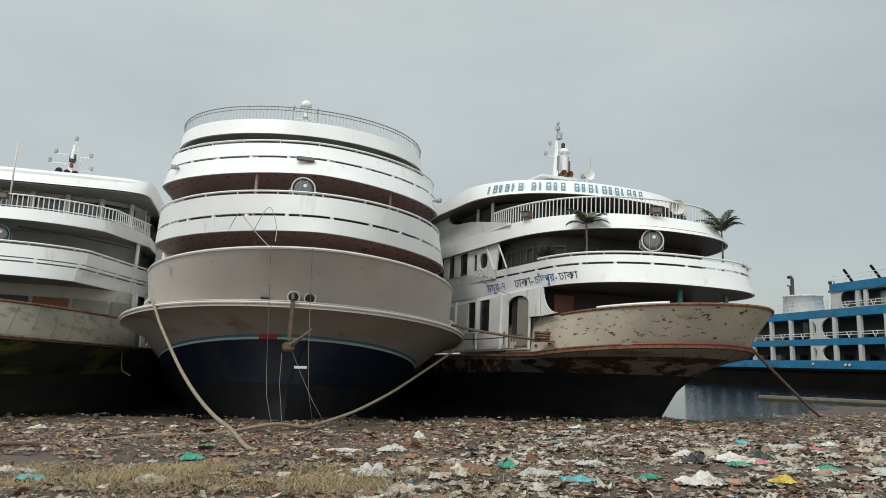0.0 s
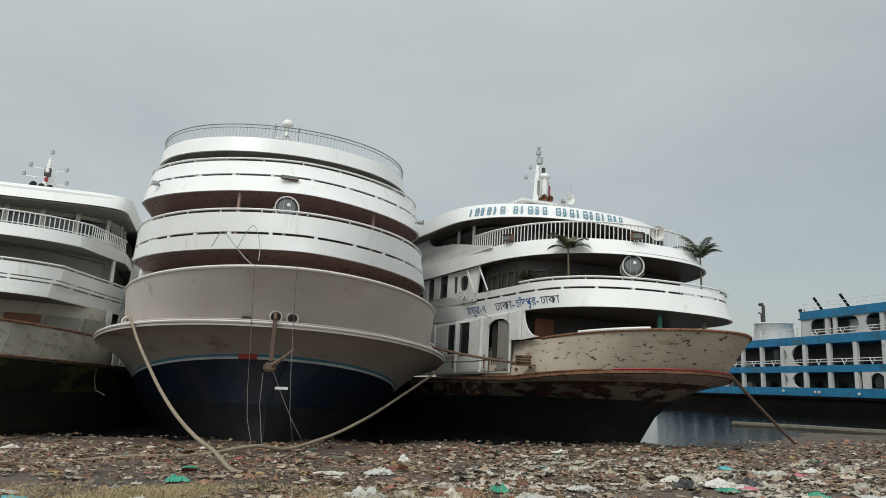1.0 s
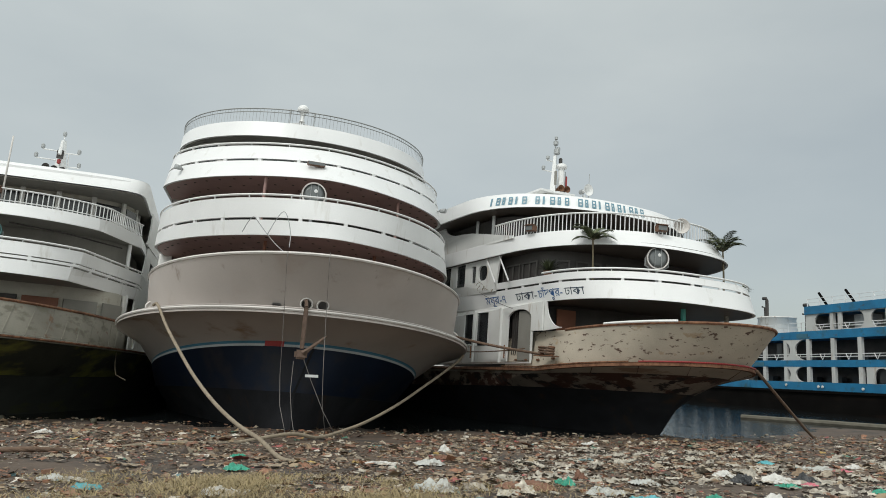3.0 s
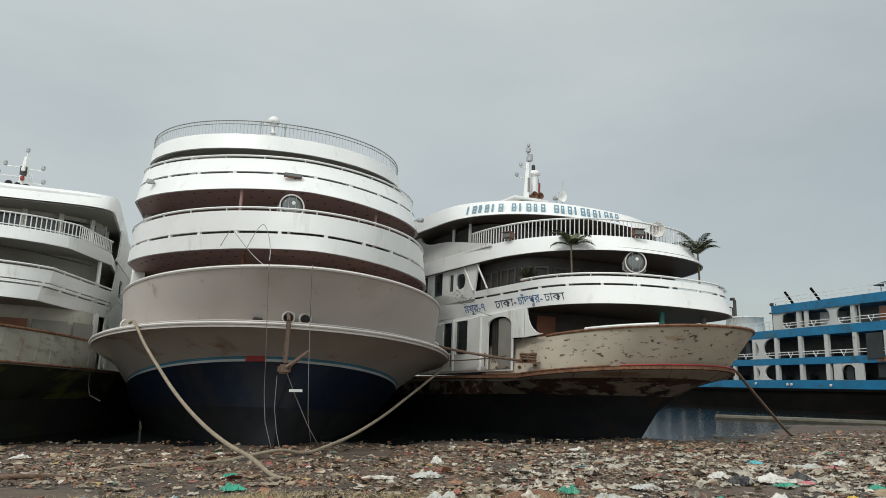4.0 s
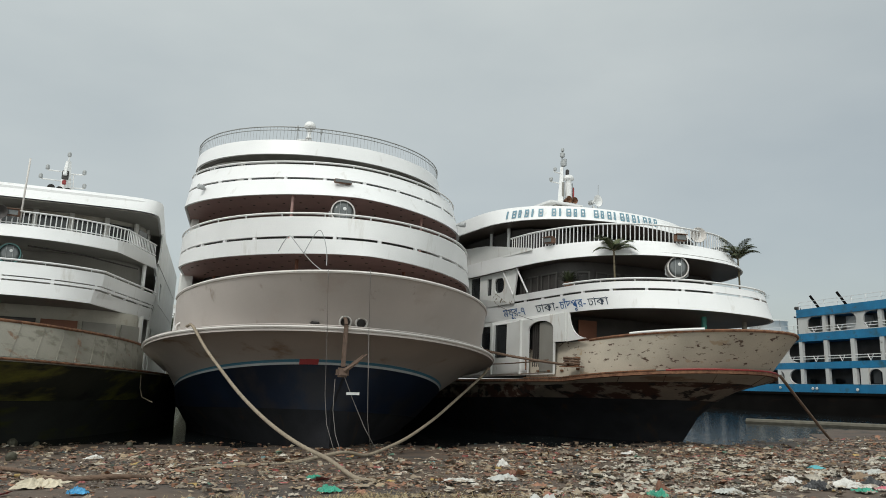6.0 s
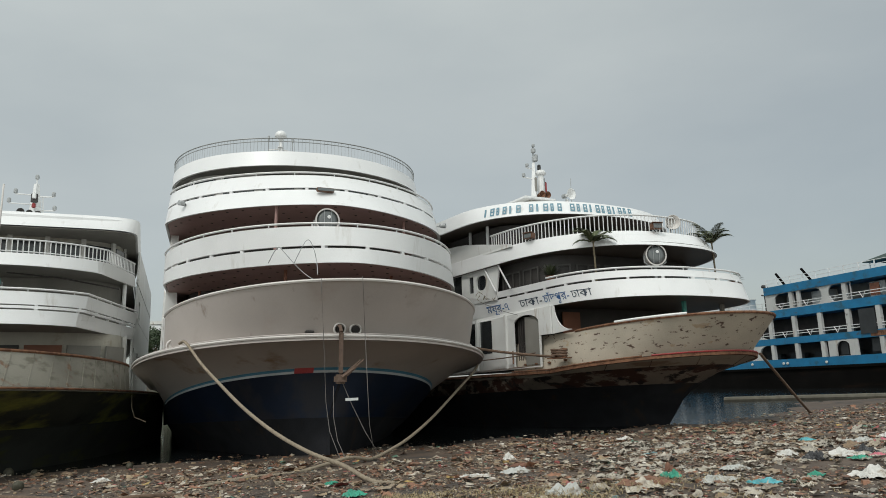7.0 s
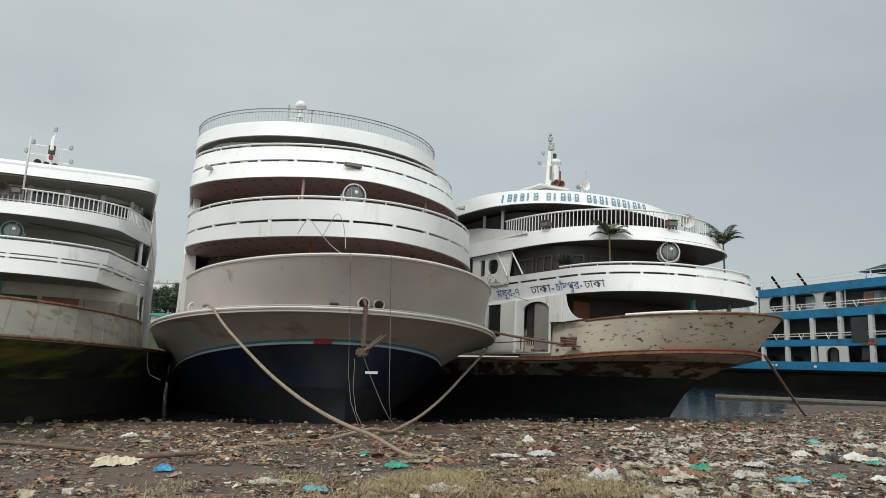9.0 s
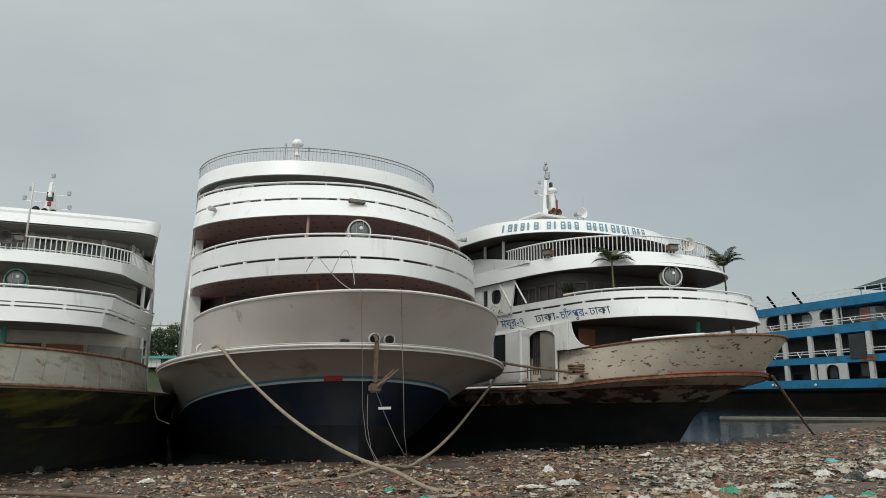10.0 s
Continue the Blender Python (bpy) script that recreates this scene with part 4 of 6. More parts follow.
# company name: one plain bar for each letter
line_a = outline(**lerp(a2, a1, 0.2))
s = -5.85
for word in (6, 5, 11):
    for k in range(word):
        for p, a in along(line_a, s, 1, s + 0.01):
            w_ = (0.13, 0.17, 0.08, 0.19)[(k + word) % 4]
            hole = [rect(0.05, 0.06, w_ - 0.05, 0.14), rect(0.05, 0.19, w_ - 0.05, 0.27)] if w_ > 0.12 else []
            blk = part("letter_bar", panel(rect(0, 0, w_, 0.33), hole, lambda x, y, d: (x, d - 0.02 + y * 0.25, y), 0.01), LETTER_SKY, ferry2)
            blk.location, blk.rotation_euler = tuple(p), (0, 0, a)
        s += 0.285
    s += 0.24

searchlight(RS @ pose(-1.2, 6.65, 6.03, 0, 0, -22), 0.37, "large round searchlight on the open upper deck of the scraped ferry")
horn(RS @ pose(0.2, 7.0, 7.45, 0, 0, -30), 0.28, "grey loudhailer clamped to the deck rail")
deck_lamp(RS @ pose(-1.0, 6.62, 6.98, 0, 0, -18), "brown floodlight on the parapet edge")
deck_lamp(RS @ pose(-4.33, 10.0, 6.99, 0, 0, -72), "brown floodlight on the parapet edge")


def palm(m, height, spread_, fronds, label, seed):
    """A potted palm: thin stem and arching fronds of narrow drooping leaflets."""
    rng = random.Random(seed)
    e = thing("palm", m, label, "palm")
    part("stem", bm_tube([(0, 0, 0), (0.01, 0, height * 0.5), (0.0, 0.01, height)], 0.042, r2=0.03, seg=7), STALK, e)
    for k in range(fronds):
        a = 6.283 * k / fronds + rng.uniform(-0.3, 0.3)
        up, ln = rng.uniform(0.55, 1.4), rng.uniform(0.75, 1.1) * spread_
        pts, p, el = [], Vector((0, 0, height)), up
        for i in range(11):
            pts.append(p.copy())
            p = p + Vector((math.cos(a) * math.cos(el), math.sin(a) * math.cos(el), math.sin(el))) * ln / 10
            el -= (0.085 + 0.013 * i) * rng.uniform(0.7, 1.3)
        fr = part("frond", bm_tube(pts, 0.011, r2=0.003, seg=4), STALK, e)
        vs, fs = [], []
        for i in range(2, 11):
            d = (pts[i] - pts[i - 1]).normalized()
            sd = d.cross(Vector((0, 0, 1)))
            sd = sd.normalized() if sd.length > 0.05 else Vector((-math.sin(a), math.cos(a), 0))
            for sub in (0.0, 0.33, 0.66):
                q0 = pts[i - 1].lerp(pts[i], sub)
                f = (i + sub) / 11
                bl = spread_ * 0.34 * math.sin(0.45 + 2.3 * f) * rng.uniform(0.7, 1.1)
                for q in (-1, 1):
                    mid = q0 + (sd * q * 0.8 + d * 0.6).normalized() * bl * 0.5 + Vector((0, 0, -0.06 * bl))
                    tip = q0 + (sd * q * 0.65 + d * 0.8).normalized() * bl + Vector((0, 0, -rng.uniform(0.15, 0.4) * bl))
                    wd = d * 0.012
                    b = len(vs)
                    vs += [tuple(q0 - wd), tuple(q0 + wd), tuple(mid + wd * 1.3), tuple(tip), tuple(mid - wd * 1.3)]
                    fs += [(b, b + 1, b + 2, b + 4), (b + 4, b + 2, b + 3)]
        tagged(raw("leaf_blade", vs, fs, PALM, fr), kind="stuff")
    return e


def bush(m, size, blades, label, seed):
    rng = random.Random(seed)
    e = thing("potted_plant", m, label, "plant")
    part("pot", bm_lathe([(0.12, 0), (0.17, 0.28), (0.19, 0.3), (0.15, 0.3), (0.13, 0.2)], seg=12), BRONZE, e)
    vs, fs = [], []
    for k in range(blades):
        a, el, ln = rng.uniform(0, 6.283), rng.uniform(0.2, 1.3), rng.uniform(0.6, 1.0) * size
        d = Vector((math.cos(a) * math.cos(el), math.sin(a) * math.cos(el), math.sin(el)))
        sd = d.cross(Vector((0, 0, 1))).normalized() * 0.022
        o = Vector((0, 0, 0.28)); md = o + d * ln * 0.55; tp = o + d * ln - Vector((0, 0, 0.15 * ln))
        b = len(vs)
        vs += [tuple(o - sd), tuple(o + sd), tuple(md + sd), tuple(tp), tuple(md - sd)]
        fs += [(b, b + 1, b + 2, b + 4), (b + 4, b + 2, b + 3)]
    raw("leaves", vs, fs, PALM, e)
    return e


palm(Matrix.Translation((5.02, 25.85, 4.55)), 2.05, 0.95, 12, "slim potted palm rising past the white parapet", 3)
palm(Matrix.Translation((10.3, 27.4, 4.95)), 1.75, 1.1, 13, "bushy palm at the parapet's far curve", 8)
bush(Matrix.Translation((3.75, 27.3, 5.36)), 0.72, 80, "spiky green potted plant behind the deck rail", 5)
bush(RS @ Matrix.Translation((2.6, 6.4, 4.95)), 0.5, 60, "low bushy potted plant at the deck rail", 6)

# mast on the scraped ferry's roof
e = thing("signal_mast", RS @ Matrix.Translation((0.75, 16.3, 8.6)), "white signal mast with lamps, radar and loudhailers", "mast")
part("main_post", bm_tube([(-0.08, 0, 0), (0.0, 0, 3.9)], 0.30, r2=0.09, seg=4), PLASTIC, e, "white tapered steel mast")
part("mast_slot", bm_box((-0.07, -0.20, 2.4), (0.03, -0.12, 3.1)), CABIN, e)
part("rear_post", bm_tube([(0.42, 0, 0), (0.40, 0, 3.35)], 0.26, r2=0.15, seg=12), PLASTIC, e)
part("radar_drum", bm_lathe([(0.15, 3.28), (0.27, 3.34), (0.28, 3.42), (0.2, 3.54), (0.02, 3.58)], seg=18, m=Matrix.Translation((0.40, 0, 0))), PLASTIC, e, "pale radar dome", True)
part("rear_lamp", bm_lathe([(0.06, 3.55), (0.09, 3.6), (0.09, 3.8), (0.04, 3.85)], seg=10, m=Matrix.Translation((0.33, 0, 0))), DARK, e)
part("top_rod", bm_tube([(0, 0, 3.8), (0, 0, 4.75)], 0.035), RAIL_GREY, e)
for x, z, r in ((0.06, 4.10, 0.15), (0.14, 4.26, 0.09), (-0.02, 4.52, 0.12), (-0.01, 4.78, 0.08), (-0.44, 3.72, 0.085), (-0.66, 3.18, 0.09)):
    part("signal_lamp", bm_lathe([(r * 0.6, -r), (r, -r * 0.7), (r, r * 0.7), (r * 0.5, r)], seg=10, m=Matrix.Translation((x, -0.05, z))), RAIL_GREY, e)
for x1, z in ((-0.46, 3.58), (-0.68, 3.06)):
    part("arm", bm_tube([(0, 0, z), (x1, 0, z + 0.02)], 0.03), PLASTIC, e)
    part("arm_stay", bm_tube([(x1, 0, z), (x1, 0, z + 0.12)], 0.025), PLASTIC, e)
part("flag", bm_box((0.62, -0.03, 2.35), (0.76, 0.03, 3.0), bevel=0.03), REDDISH, e, "furled red cloth")
part("flag_pole", bm_tube([(0.66, 0.0, 1.0), (0.64, 0.0, 3.2)], 0.02), RAIL_GREY, e)
for x in (0.22, 0.56):
    part("horn", bm_lathe([(0.05, -0.5), (0.1, -0.2), (0.17, 0.0), (0.13, -0.06), (0.01, -0.2)], seg=14, m=Matrix.Translation((x, -0.35, 2.25)) @ Matrix.Rotation(radians(90), 4, "X")), RUSTY, e, "rusty brown horn")
part("horn_shelf", bm_box((-0.1, -0.5, 1.95), (0.9, 0.1, 2.02)), PLASTIC, e)
part("shelf_leg", bm_tube([(0.85, -0.3, 0), (0.85, -0.3, 1.96)], 0.04), PLASTIC, e)
horn(RS @ pose(0.95, 13.8, 10.3, 0, 0, 5), 0.27, "large pale loudhailer on the wheelhouse roof", PLASTIC)
part("loudhailer_post", bm_tube([(1.0, 14.1, 8.7), (1.0, 14.1, 10.12)], 0.05), PLASTIC, ferry2)
cable("aerial", [(*(RS @ Vector((1.05, 13.9, 8.7))),), (*(RS @ Vector((1.08, 13.9, 11.1))),)], 0.015, RAIL_GREY, "thin upright aerial rod", "aerial")
e = thing("roof_hatch", RS @ Matrix.Translation((0.1, 15.4, 8.4)), "low white hatch cabin with flat lid on the roof", "hatch")
part("body", bm_box((-0.75, -0.6, 0), (0.35, 0.6, 1.7), bevel=0.03), CABIN_PALE, e)
part("lid", bm_box((-1.15, -0.8, 1.71), (0.5, 0.8, 1.83), bevel=0.02), PLASTIC, e)
part("window_band", bm_box((-0.7, -0.63, 1.25), (0.2, -0.605, 1.6)), GLASS, e)


# ---- the ferry with mossy hull at the left end of the row ----
LS = pose(-14.21, 20, 0, 0, 1.5, 14.3)
ferry3 = thing("mossy_ferry", LS, "white passenger ferry with rusty bulwark and mossy dark hull", "ferry")
rf = D(0.95, 4.5, 9.4, 1.65, 3.46, 0.19)
rg = D(-2.0, 6.05, 17.0, 1.8, 2.44, 0.17)
rb_ = D(-0.2, 4.6, 9.2, 1.6, 2.50, 0.17)
part("bulwark", band(rf | dict(aft=-0.5 + 1.0), rb_ | dict(aft=0.5), 0.06), BUL_L, ferry3, "grimy grey-white bulwark with rust streaks", "plate")
part("cap_rail", bm_tube(sub_line(outline(**(rf | dict(z=3.48))), 11), 0.05), RUSTY, ferry3, "rusty bulwark cap")
part("deck_flange", loft([outline(**rg), outline(**(rg | dict(z=2.36))), outline(**(rg | dict(z=2.36, w=4.6, v0=-0.9))), outline(**(rg | dict(w=4.6, v0=-0.9)))], True), BUL_L, ferry3, "grimy deck rim")
part("rim_moulding", bm_tube([(x, y - 0.02, z - 0.02) for x, y, z in sub_line(outline(**rg), 16)], 0.035), RUSTY, ferry3, "rusty rim moulding")
part("main_deck", plate(rg | dict(z=2.36, w=5.2, v0=-1.4), 0.05), DECK, ferry3)
m0 = rg | dict(z=2.35, w=5.6, v0=-1.9, wr=5.95)
m1, m2, m3 = D(1.2, 5.45, 16, 1.7, 1.3) | dict(wr=6.0), D(2.8, 5.35, 16, 1.7, 0.4) | dict(wr=6.0), D(3.4, 5.2, 16, 1.6, -0.9) | dict(wr=5.9)
part("mossy_strake", loft([outline(**m0), outline(**lerp(m0, m1, 0.5)), outline(**m1)]), MOSS_L, ferry3, "upper hull strake overgrown with yellow-green algae", True)
part("hull", loft([outline(**m1), outline(**m2), outline(**m3)]), HULL_L, ferry3, "dark lower hull with patches of algae", True)
ld = D(5.25, 4.72, 7.0, 2.4, 5.53, 0.0) | dict(kn=3.1)
le = D(4.95, 4.55, 7.3, 2.4, 4.46, 0.0) | dict(kn=2.8)
slit_band(ferry3, ld, le, [(0.40, 0.44), (0.52, 0.57)], "parapet", spacer=1.5)
railing(ferry3, outline(**ld), 0.0, 0.09, 1.5, unit_post("stanchion", 0.02), 0.035, RAIL, RAIL, 16)
part("deck", plate(le | dict(z=4.50, w=4.45, v0=5.05), 0.1), DECK, ferry3)
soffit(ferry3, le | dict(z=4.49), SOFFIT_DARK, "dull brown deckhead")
lb = D(6.95, 4.55, 4.6, 2.2, 7.05, 0.0) | dict(kn=3.5)
lc = D(6.75, 4.60, 5.1, 2.2, 6.60, 0.0) | dict(kn=3.35)
part("parapet", band(lb | dict(z=7.05), lc, 0.07), WHITE, ferry3, smooth="plate")
part("deck", plate(lc | dict(z=6.64, w=4.42, v0=6.85), 0.1), DECK, ferry3)
soffit(ferry3, lc | dict(z=6.63), CABIN, "grey-green deckhead")
railing(ferry3, outline(**(lb | dict(z=7.05, v0=7.1))), 0.0, 0.50, 0.17, unit_post("white_baluster", 0.02, 5), 0.03, RAIL, RAIL, 16, (0.08,))
la = D(9.75, 4.68, 2.2, 6.5, 9.10, 0.0)
la2 = D(9.35, 4.60, 2.4, 6.5, 8.50, 0.0)
part("roof_fascia", band(la, la2, 0.08), WHITE, ferry3, "plain white roof fascia")
part("roof", plate(la2 | dict(z=8.85, w=4.55, v0=9.6), 0.12), WHITE, ferry3)
soffit(ferry3, la2 | dict(z=8.48), CABIN, "grey deckhead")
for z0, z1, v0, w, mt in ((2.35, 4.46, 8.4, 4.2, CABIN_PALE), (4.6, 6.6, 9.8, 4.0, CABIN), (6.7, 8.5, 11.2, 4.0, CABIN_PALE)):
    part("cabin_front", band(D(v0, w, 2.4, 2.6, z1, 0, 18), D(v0, w, 2.4, 2.6, z0, 0, 18), 0.08), mt, ferry3)
ln = outline(**D(11.15, 4.03, 2.4, 2.6, 7.55, 0, 18))
me = bpy.data.meshes.new("cabin_window"); bm = bm_box((-0.55, -0.03, 0), (0.55, 0.02, 0.7)); bm.to_mesh(me); bm.free(); me.materials.append(GLASS)
for p, a in along(ln, -7.2, 1.3, 7.2):
    share("cabin_window", me, ferry3, tuple(p), a)
ln = outline(**D(8.35, 4.23, 2.4, 2.6, 2.9, 0, 18))
for p, a in along(ln, -1.0, 1.35, 6.0):
    w_ = part("cabin_panel", bm_box((-0.6, -0.03, 0), (0.6, 0.02, 1.1)), CABIN_RED if p.x < 2.4 and abs(p.x - 0.3) > 0.8 else (DARK if p.x < 2.4 else CABIN), ferry3)
    w_.location, w_.rotation_euler = tuple(p), (0, 0, a)


def stbd(u):
    return lambda a, b, d: (u - d + 0.04 * (a - 12), a, b)


part("side_wall", panel([(12.2, 2.2), (30, 2.2), (30, 5.49), (13.1, 5.49), (12.5, 4.6), (12.2, 3.4)], [rect(13.2, 2.4, 14.2, 4.2, 0.3), rect(16, 2.9, 17.2, 4.1)], stbd(4.55), 0.07), WHITE_SIDE, ferry3, "stained white cabin side")
part("side_wall", panel([(13.2, 5.5), (30, 5.5), (30, 7.04), (14.6, 7.04), (14.1, 6.2), (13.8, 5.8)], [rect(16, 5.7, 17.2, 6.5, 0.1)], stbd(4.56), 0.07), WHITE_SIDE, ferry3, "white cabin side with swept opening")
part("side_wall", panel([(13.6, 7.05), (30, 7.05), (30, 8.6), (14.6, 8.6), (14.5, 7.9), (14.2, 7.3)], [], stbd(4.58), 0.07), WHITE_SIDE, ferry3, "white superstructure side")
for u, v, z0, z1 in ((4.2, 11.1, 4.7, 6.65), (4.3, 11.4, 2.35, 4.56)):
    part("deck_pillar", bm_tube([(u, v, z0), (u, v, z1)], 0.08, seg=10), RAIL, ferry3)
part("deck_pillar", bm_tube([(-0.12, 7.4, 2.35), (-0.12, 7.4, 4.56)], 0.08, seg=10), TEAL, ferry3, "teal painted pillar")
for sx in np.arange(1.2, 9.5, 0.83):
    for (p, a), (q, _) in zip(along(outline(**(rf | dict(aft=0.5))), float(sx), 1, sx + 0.01), along(outline(**(rb_ | dict(aft=0.5))), float(sx), 1, sx + 0.01)):
        out_ = Vector((math.sin(a), -math.cos(a), 0)) * 0.012
        part("weld_seam", bm_tube([p + out_, q + out_], 0.012, seg=4), BUL_L, ferry3)
# window posts of the wheelhouse, a swept frame at the side, deck fittings
ln = outline(**D(11.05, 4.08, 2.4, 2.6, 6.72, 0, 18))
for p, a in along(ln, -6.5, 1.3, 7.6):
    q = part("window_post", bm_box((-0.09, -0.06, 0), (0.09, 0.03, 1.76)), WHITE_OLD, ferry3)
    q.location, q.rotation_euler = tuple(p), (0, 0, a)
part("window_sill", bm_tube([(x, y, z + 0.8) for x, y, z in sub_line(ln, 14)], 0.05), WHITE_OLD, ferry3)
part("deck_pillar", bm_tube([(4.28, 10.7, 2.45), (4.28, 10.7, 4.46)], 0.09, seg=10), WHITE_OLD, ferry3)
part("pipe_run", bm_tube([(0.5, 7.6, 6.45), (2.2, 8.0, 6.35), (4.0, 10.2, 6.3)], 0.03), DARK, ferry3)
e = thing("signal_mast", LS @ Matrix.Translation((-0.2, 17.9, 9.0)) @ Matrix.Diagonal((0.92, 0.92, 0.93, 1)), "white lattice signal mast with lamps and horns", "mast")
part("main_post", bm_tube([(0.1, 0, 0), (0.1, 0, 2.0), (0.1, 0, 3.55)], 0.46, r2=0.13, seg=4), PLASTIC, e, "white tapered box mast")
part("lamp_bay", bm_box((-0.09, -0.36, 2.5), (0.23, -0.2, 2.95), bevel=0.02), DARK, e)
part("red_lamp", bm_lathe([(0.07, 0), (0.1, 0.04), (0.1, 0.2), (0.05, 0.24)], seg=10, m=Matrix.Translation((0.07, -0.38, 2.2))), REDPAINT, e)
part("white_lamp", bm_lathe([(0.07, 0), (0.1, 0.04), (0.1, 0.2), (0.05, 0.24)], seg=10, m=Matrix.Translation((0.07, -0.42, 2.68))), PLASTIC, e)
part("ladder_post", bm_tube([(0.62, 0, 0), (0.42, 0, 2.9)], 0.03), PLASTIC, e)
for k in range(7):
    part("rung", bm_tube([(0.3, -0.1, 1.1 + 0.25 * k), (0.56 - 0.02 * k, 0, 1.1 + 0.25 * k)], 0.018, seg=5), PLASTIC, e)
part("top_rod", bm_tube([(0.1, 0, 3.5), (0.1, 0, 3.9)], 0.03), PLASTIC, e)
for x, z in ((-0.85, 3.05), (0.92, 2.98), (-1.12, 2.55), (1.0, 2.25), (0.1, 3.85)):
    part("arm", bm_tube([(0.1, 0, z - 0.1), (x, 0, z - 0.08)], 0.035), PLASTIC, e)
    part("signal_lamp", bm_lathe([(0.05, 0), (0.1, 0.04), (0.1, 0.2), (0.05, 0.26)], seg=10, m=Matrix.Translation((x, 0, z - 0.06))), RAIL_GREY, e)
for x, z, r in ((-0.5, 1.95, 0.19), (-0.1, 1.9, 0.17), (0.3, 1.85, 0.19)):
    part("horn", bm_lathe([(r * 0.3, -0.4), (r * 0.7, -0.1), (r, 0), (r * 0.8, -0.05), (0.01, -0.2)], seg=14, m=Matrix.Translation((x, -0.45, z)) @ Matrix.Rotation(radians(90), 4, "X")), DARK, e)
part("horn_bar", bm_tube([(-0.7, -0.2, 1.75), (0.6, -0.2, 1.75)], 0.04), PLASTIC, e)
cable("flagpole", [(*(LS @ Vector((0.22, 7.2, 6.9))),), (*(LS @ Vector((0.27, 7.2, 9.48))),)], 0.035, CAP, "thin pale flagpole leaning from the deck rail", "flagpole")
deck_lamp(LS @ pose(0.02, 6.98, 7.3, 0, 0, 0), "brown floodlight on the parapet edge")
horn(LS @ pose(-0.34, 6.9, 7.42, 0, 0, 0), 0.24, "dark loudhailer on the deck rail", DARK)
searchlight(LS @ pose(0.08, 7.2, 6.05, 0, 0, 0), 0.34, "round teal searchlight on a teal stand behind the parapet", TEAL_DARK)
cable("hanging_rope", [(*(LS @ Vector((4.72, 6.0, 2.3))),), (*(LS @ Vector((4.75, 5.8, 1.75))),), (*(LS @ Vector((4.85, 5.5, 1.45))),), (*(LS @ Vector((5.2, 5.1, 1.3))),)], 0.02, ROPE, "frayed bit of rope hanging from the deck rim", "rope")


# ---- the blue and white ferry afloat beyond ----
bx, by = 31.9, 60.9
BS = pose(bx, by, 0, 0, 0, math.degrees(math.atan2(-0.983, 0.181)))
blue_ferry = thing("blue_ferry", BS, "blue and white three-deck ferry with arches, afloat", "ferry")
# local x runs along the side towards the near end, local y to the far side (away from view), z up
S0, S1 = -24.0, 34.0


def bbox(name, a, b, m, par=None, label="", bevel=0.0):
    # depth is measured away from the viewer: the hull lies on the -x side of the bank
    return part(name, bm_box((a[0], a[1], a[2]), (b[0], b[1], b[2]), bevel=bevel), m, par or blue_ferry, label)


bbox("hull", (S0, 0.0, -0.8), (S1, 9, 1.75), HULL_FAR, label="black hull with rusty waterline")
bbox("rubbing_strake", (S0, -0.15, 1.55), (S1, 0.0, 1.75), HULL_FAR)
bbox("sill_band", (S0, -0.05, 1.75), (S1, 9, 2.40), BLUE, label="blue sill band, patched and stained")
bbox("deck_band", (S0, -0.05, 3.62), (S1, 9, 4.15), BLUE)
bbox("deck_band", (S0, -0.05, 5.85), (S1, 9, 6.5), BLUE)
bbox("roof_band", (0, -0.15, 7.85), (S1, 9, 8.5), BLUE)
# the lower decks' shaded inside is put into their wall's near-black colour
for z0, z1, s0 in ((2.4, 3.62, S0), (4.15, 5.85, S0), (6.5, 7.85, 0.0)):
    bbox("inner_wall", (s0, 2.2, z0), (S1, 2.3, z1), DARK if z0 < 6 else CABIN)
for z0, z1, s_from in ((2.4, 3.62, S0), (4.15, 5.85, S0), (6.5, 7.85, 0.0)):
    s = -24.6
    while s < S1:
        if s >= s_from:
            bbox("post", (s - 0.19, -0.04, z0), (s + 0.19, 0.2, z1), WHITE_FAR)
        s += 2.75 if z0 < 6 else 5.5
def side(a, b, d):
    return (a, d - 0.03, b)
for s, z0, z1, r in ((-1.7, 2.4, 3.62, 1.0), (-1.7, 4.15, 5.85, 1.25)):
    for q in (-1, 1):
        pts = [(s, z0), (s + q * (0.3 + r), z0)] + [(s + q * (0.3 + r - r * math.sin(t)), z0 + (z1 - z0) / 2 - (z1 - z0) / 2 * math.cos(t)) for t in np.linspace(0, 3.14159, 14)] + [(s + q * (0.3 + r), z1), (s, z1)]
        part("arch_spandrel", panel(pts, [], side, 0.15), WHITE_FAR, blue_ferry, "white arched side panel")
part("arch_spandrel", panel(rect(0.0, 6.5, 6.4, 7.85), [rect(1.05, 6.56, 3.55, 7.80, 0.6, 7, (1, 0, 0, 1)), rect(3.95, 6.56, 6.2, 7.80, 0.6, 7, (0, 1, 1, 0))], side, 0.12), WHITE_FAR, blue_ferry, "white side panel with rounded openings")
part("arch_spandrel", panel(rect(6.4, 6.5, 9.0, 7.85), [rect(6.85, 6.56, 8.98, 7.80, 0.6, 7, (1, 0, 0, 1))], side, 0.12), WHITE_FAR, blue_ferry)
part("arch_spandrel", panel(rect(6.2, 2.4, 9.0, 3.62), [rect(6.95, 2.41, 8.3, 3.52, 0.6, 7, (0, 0, 1, 1))], side, 0.12), WHITE_FAR, blue_ferry, "white panel with an arched doorway")
bbox("end_wall", (0.02, 0.25, 6.5), (0.14, 8.9, 7.85), CABIN)
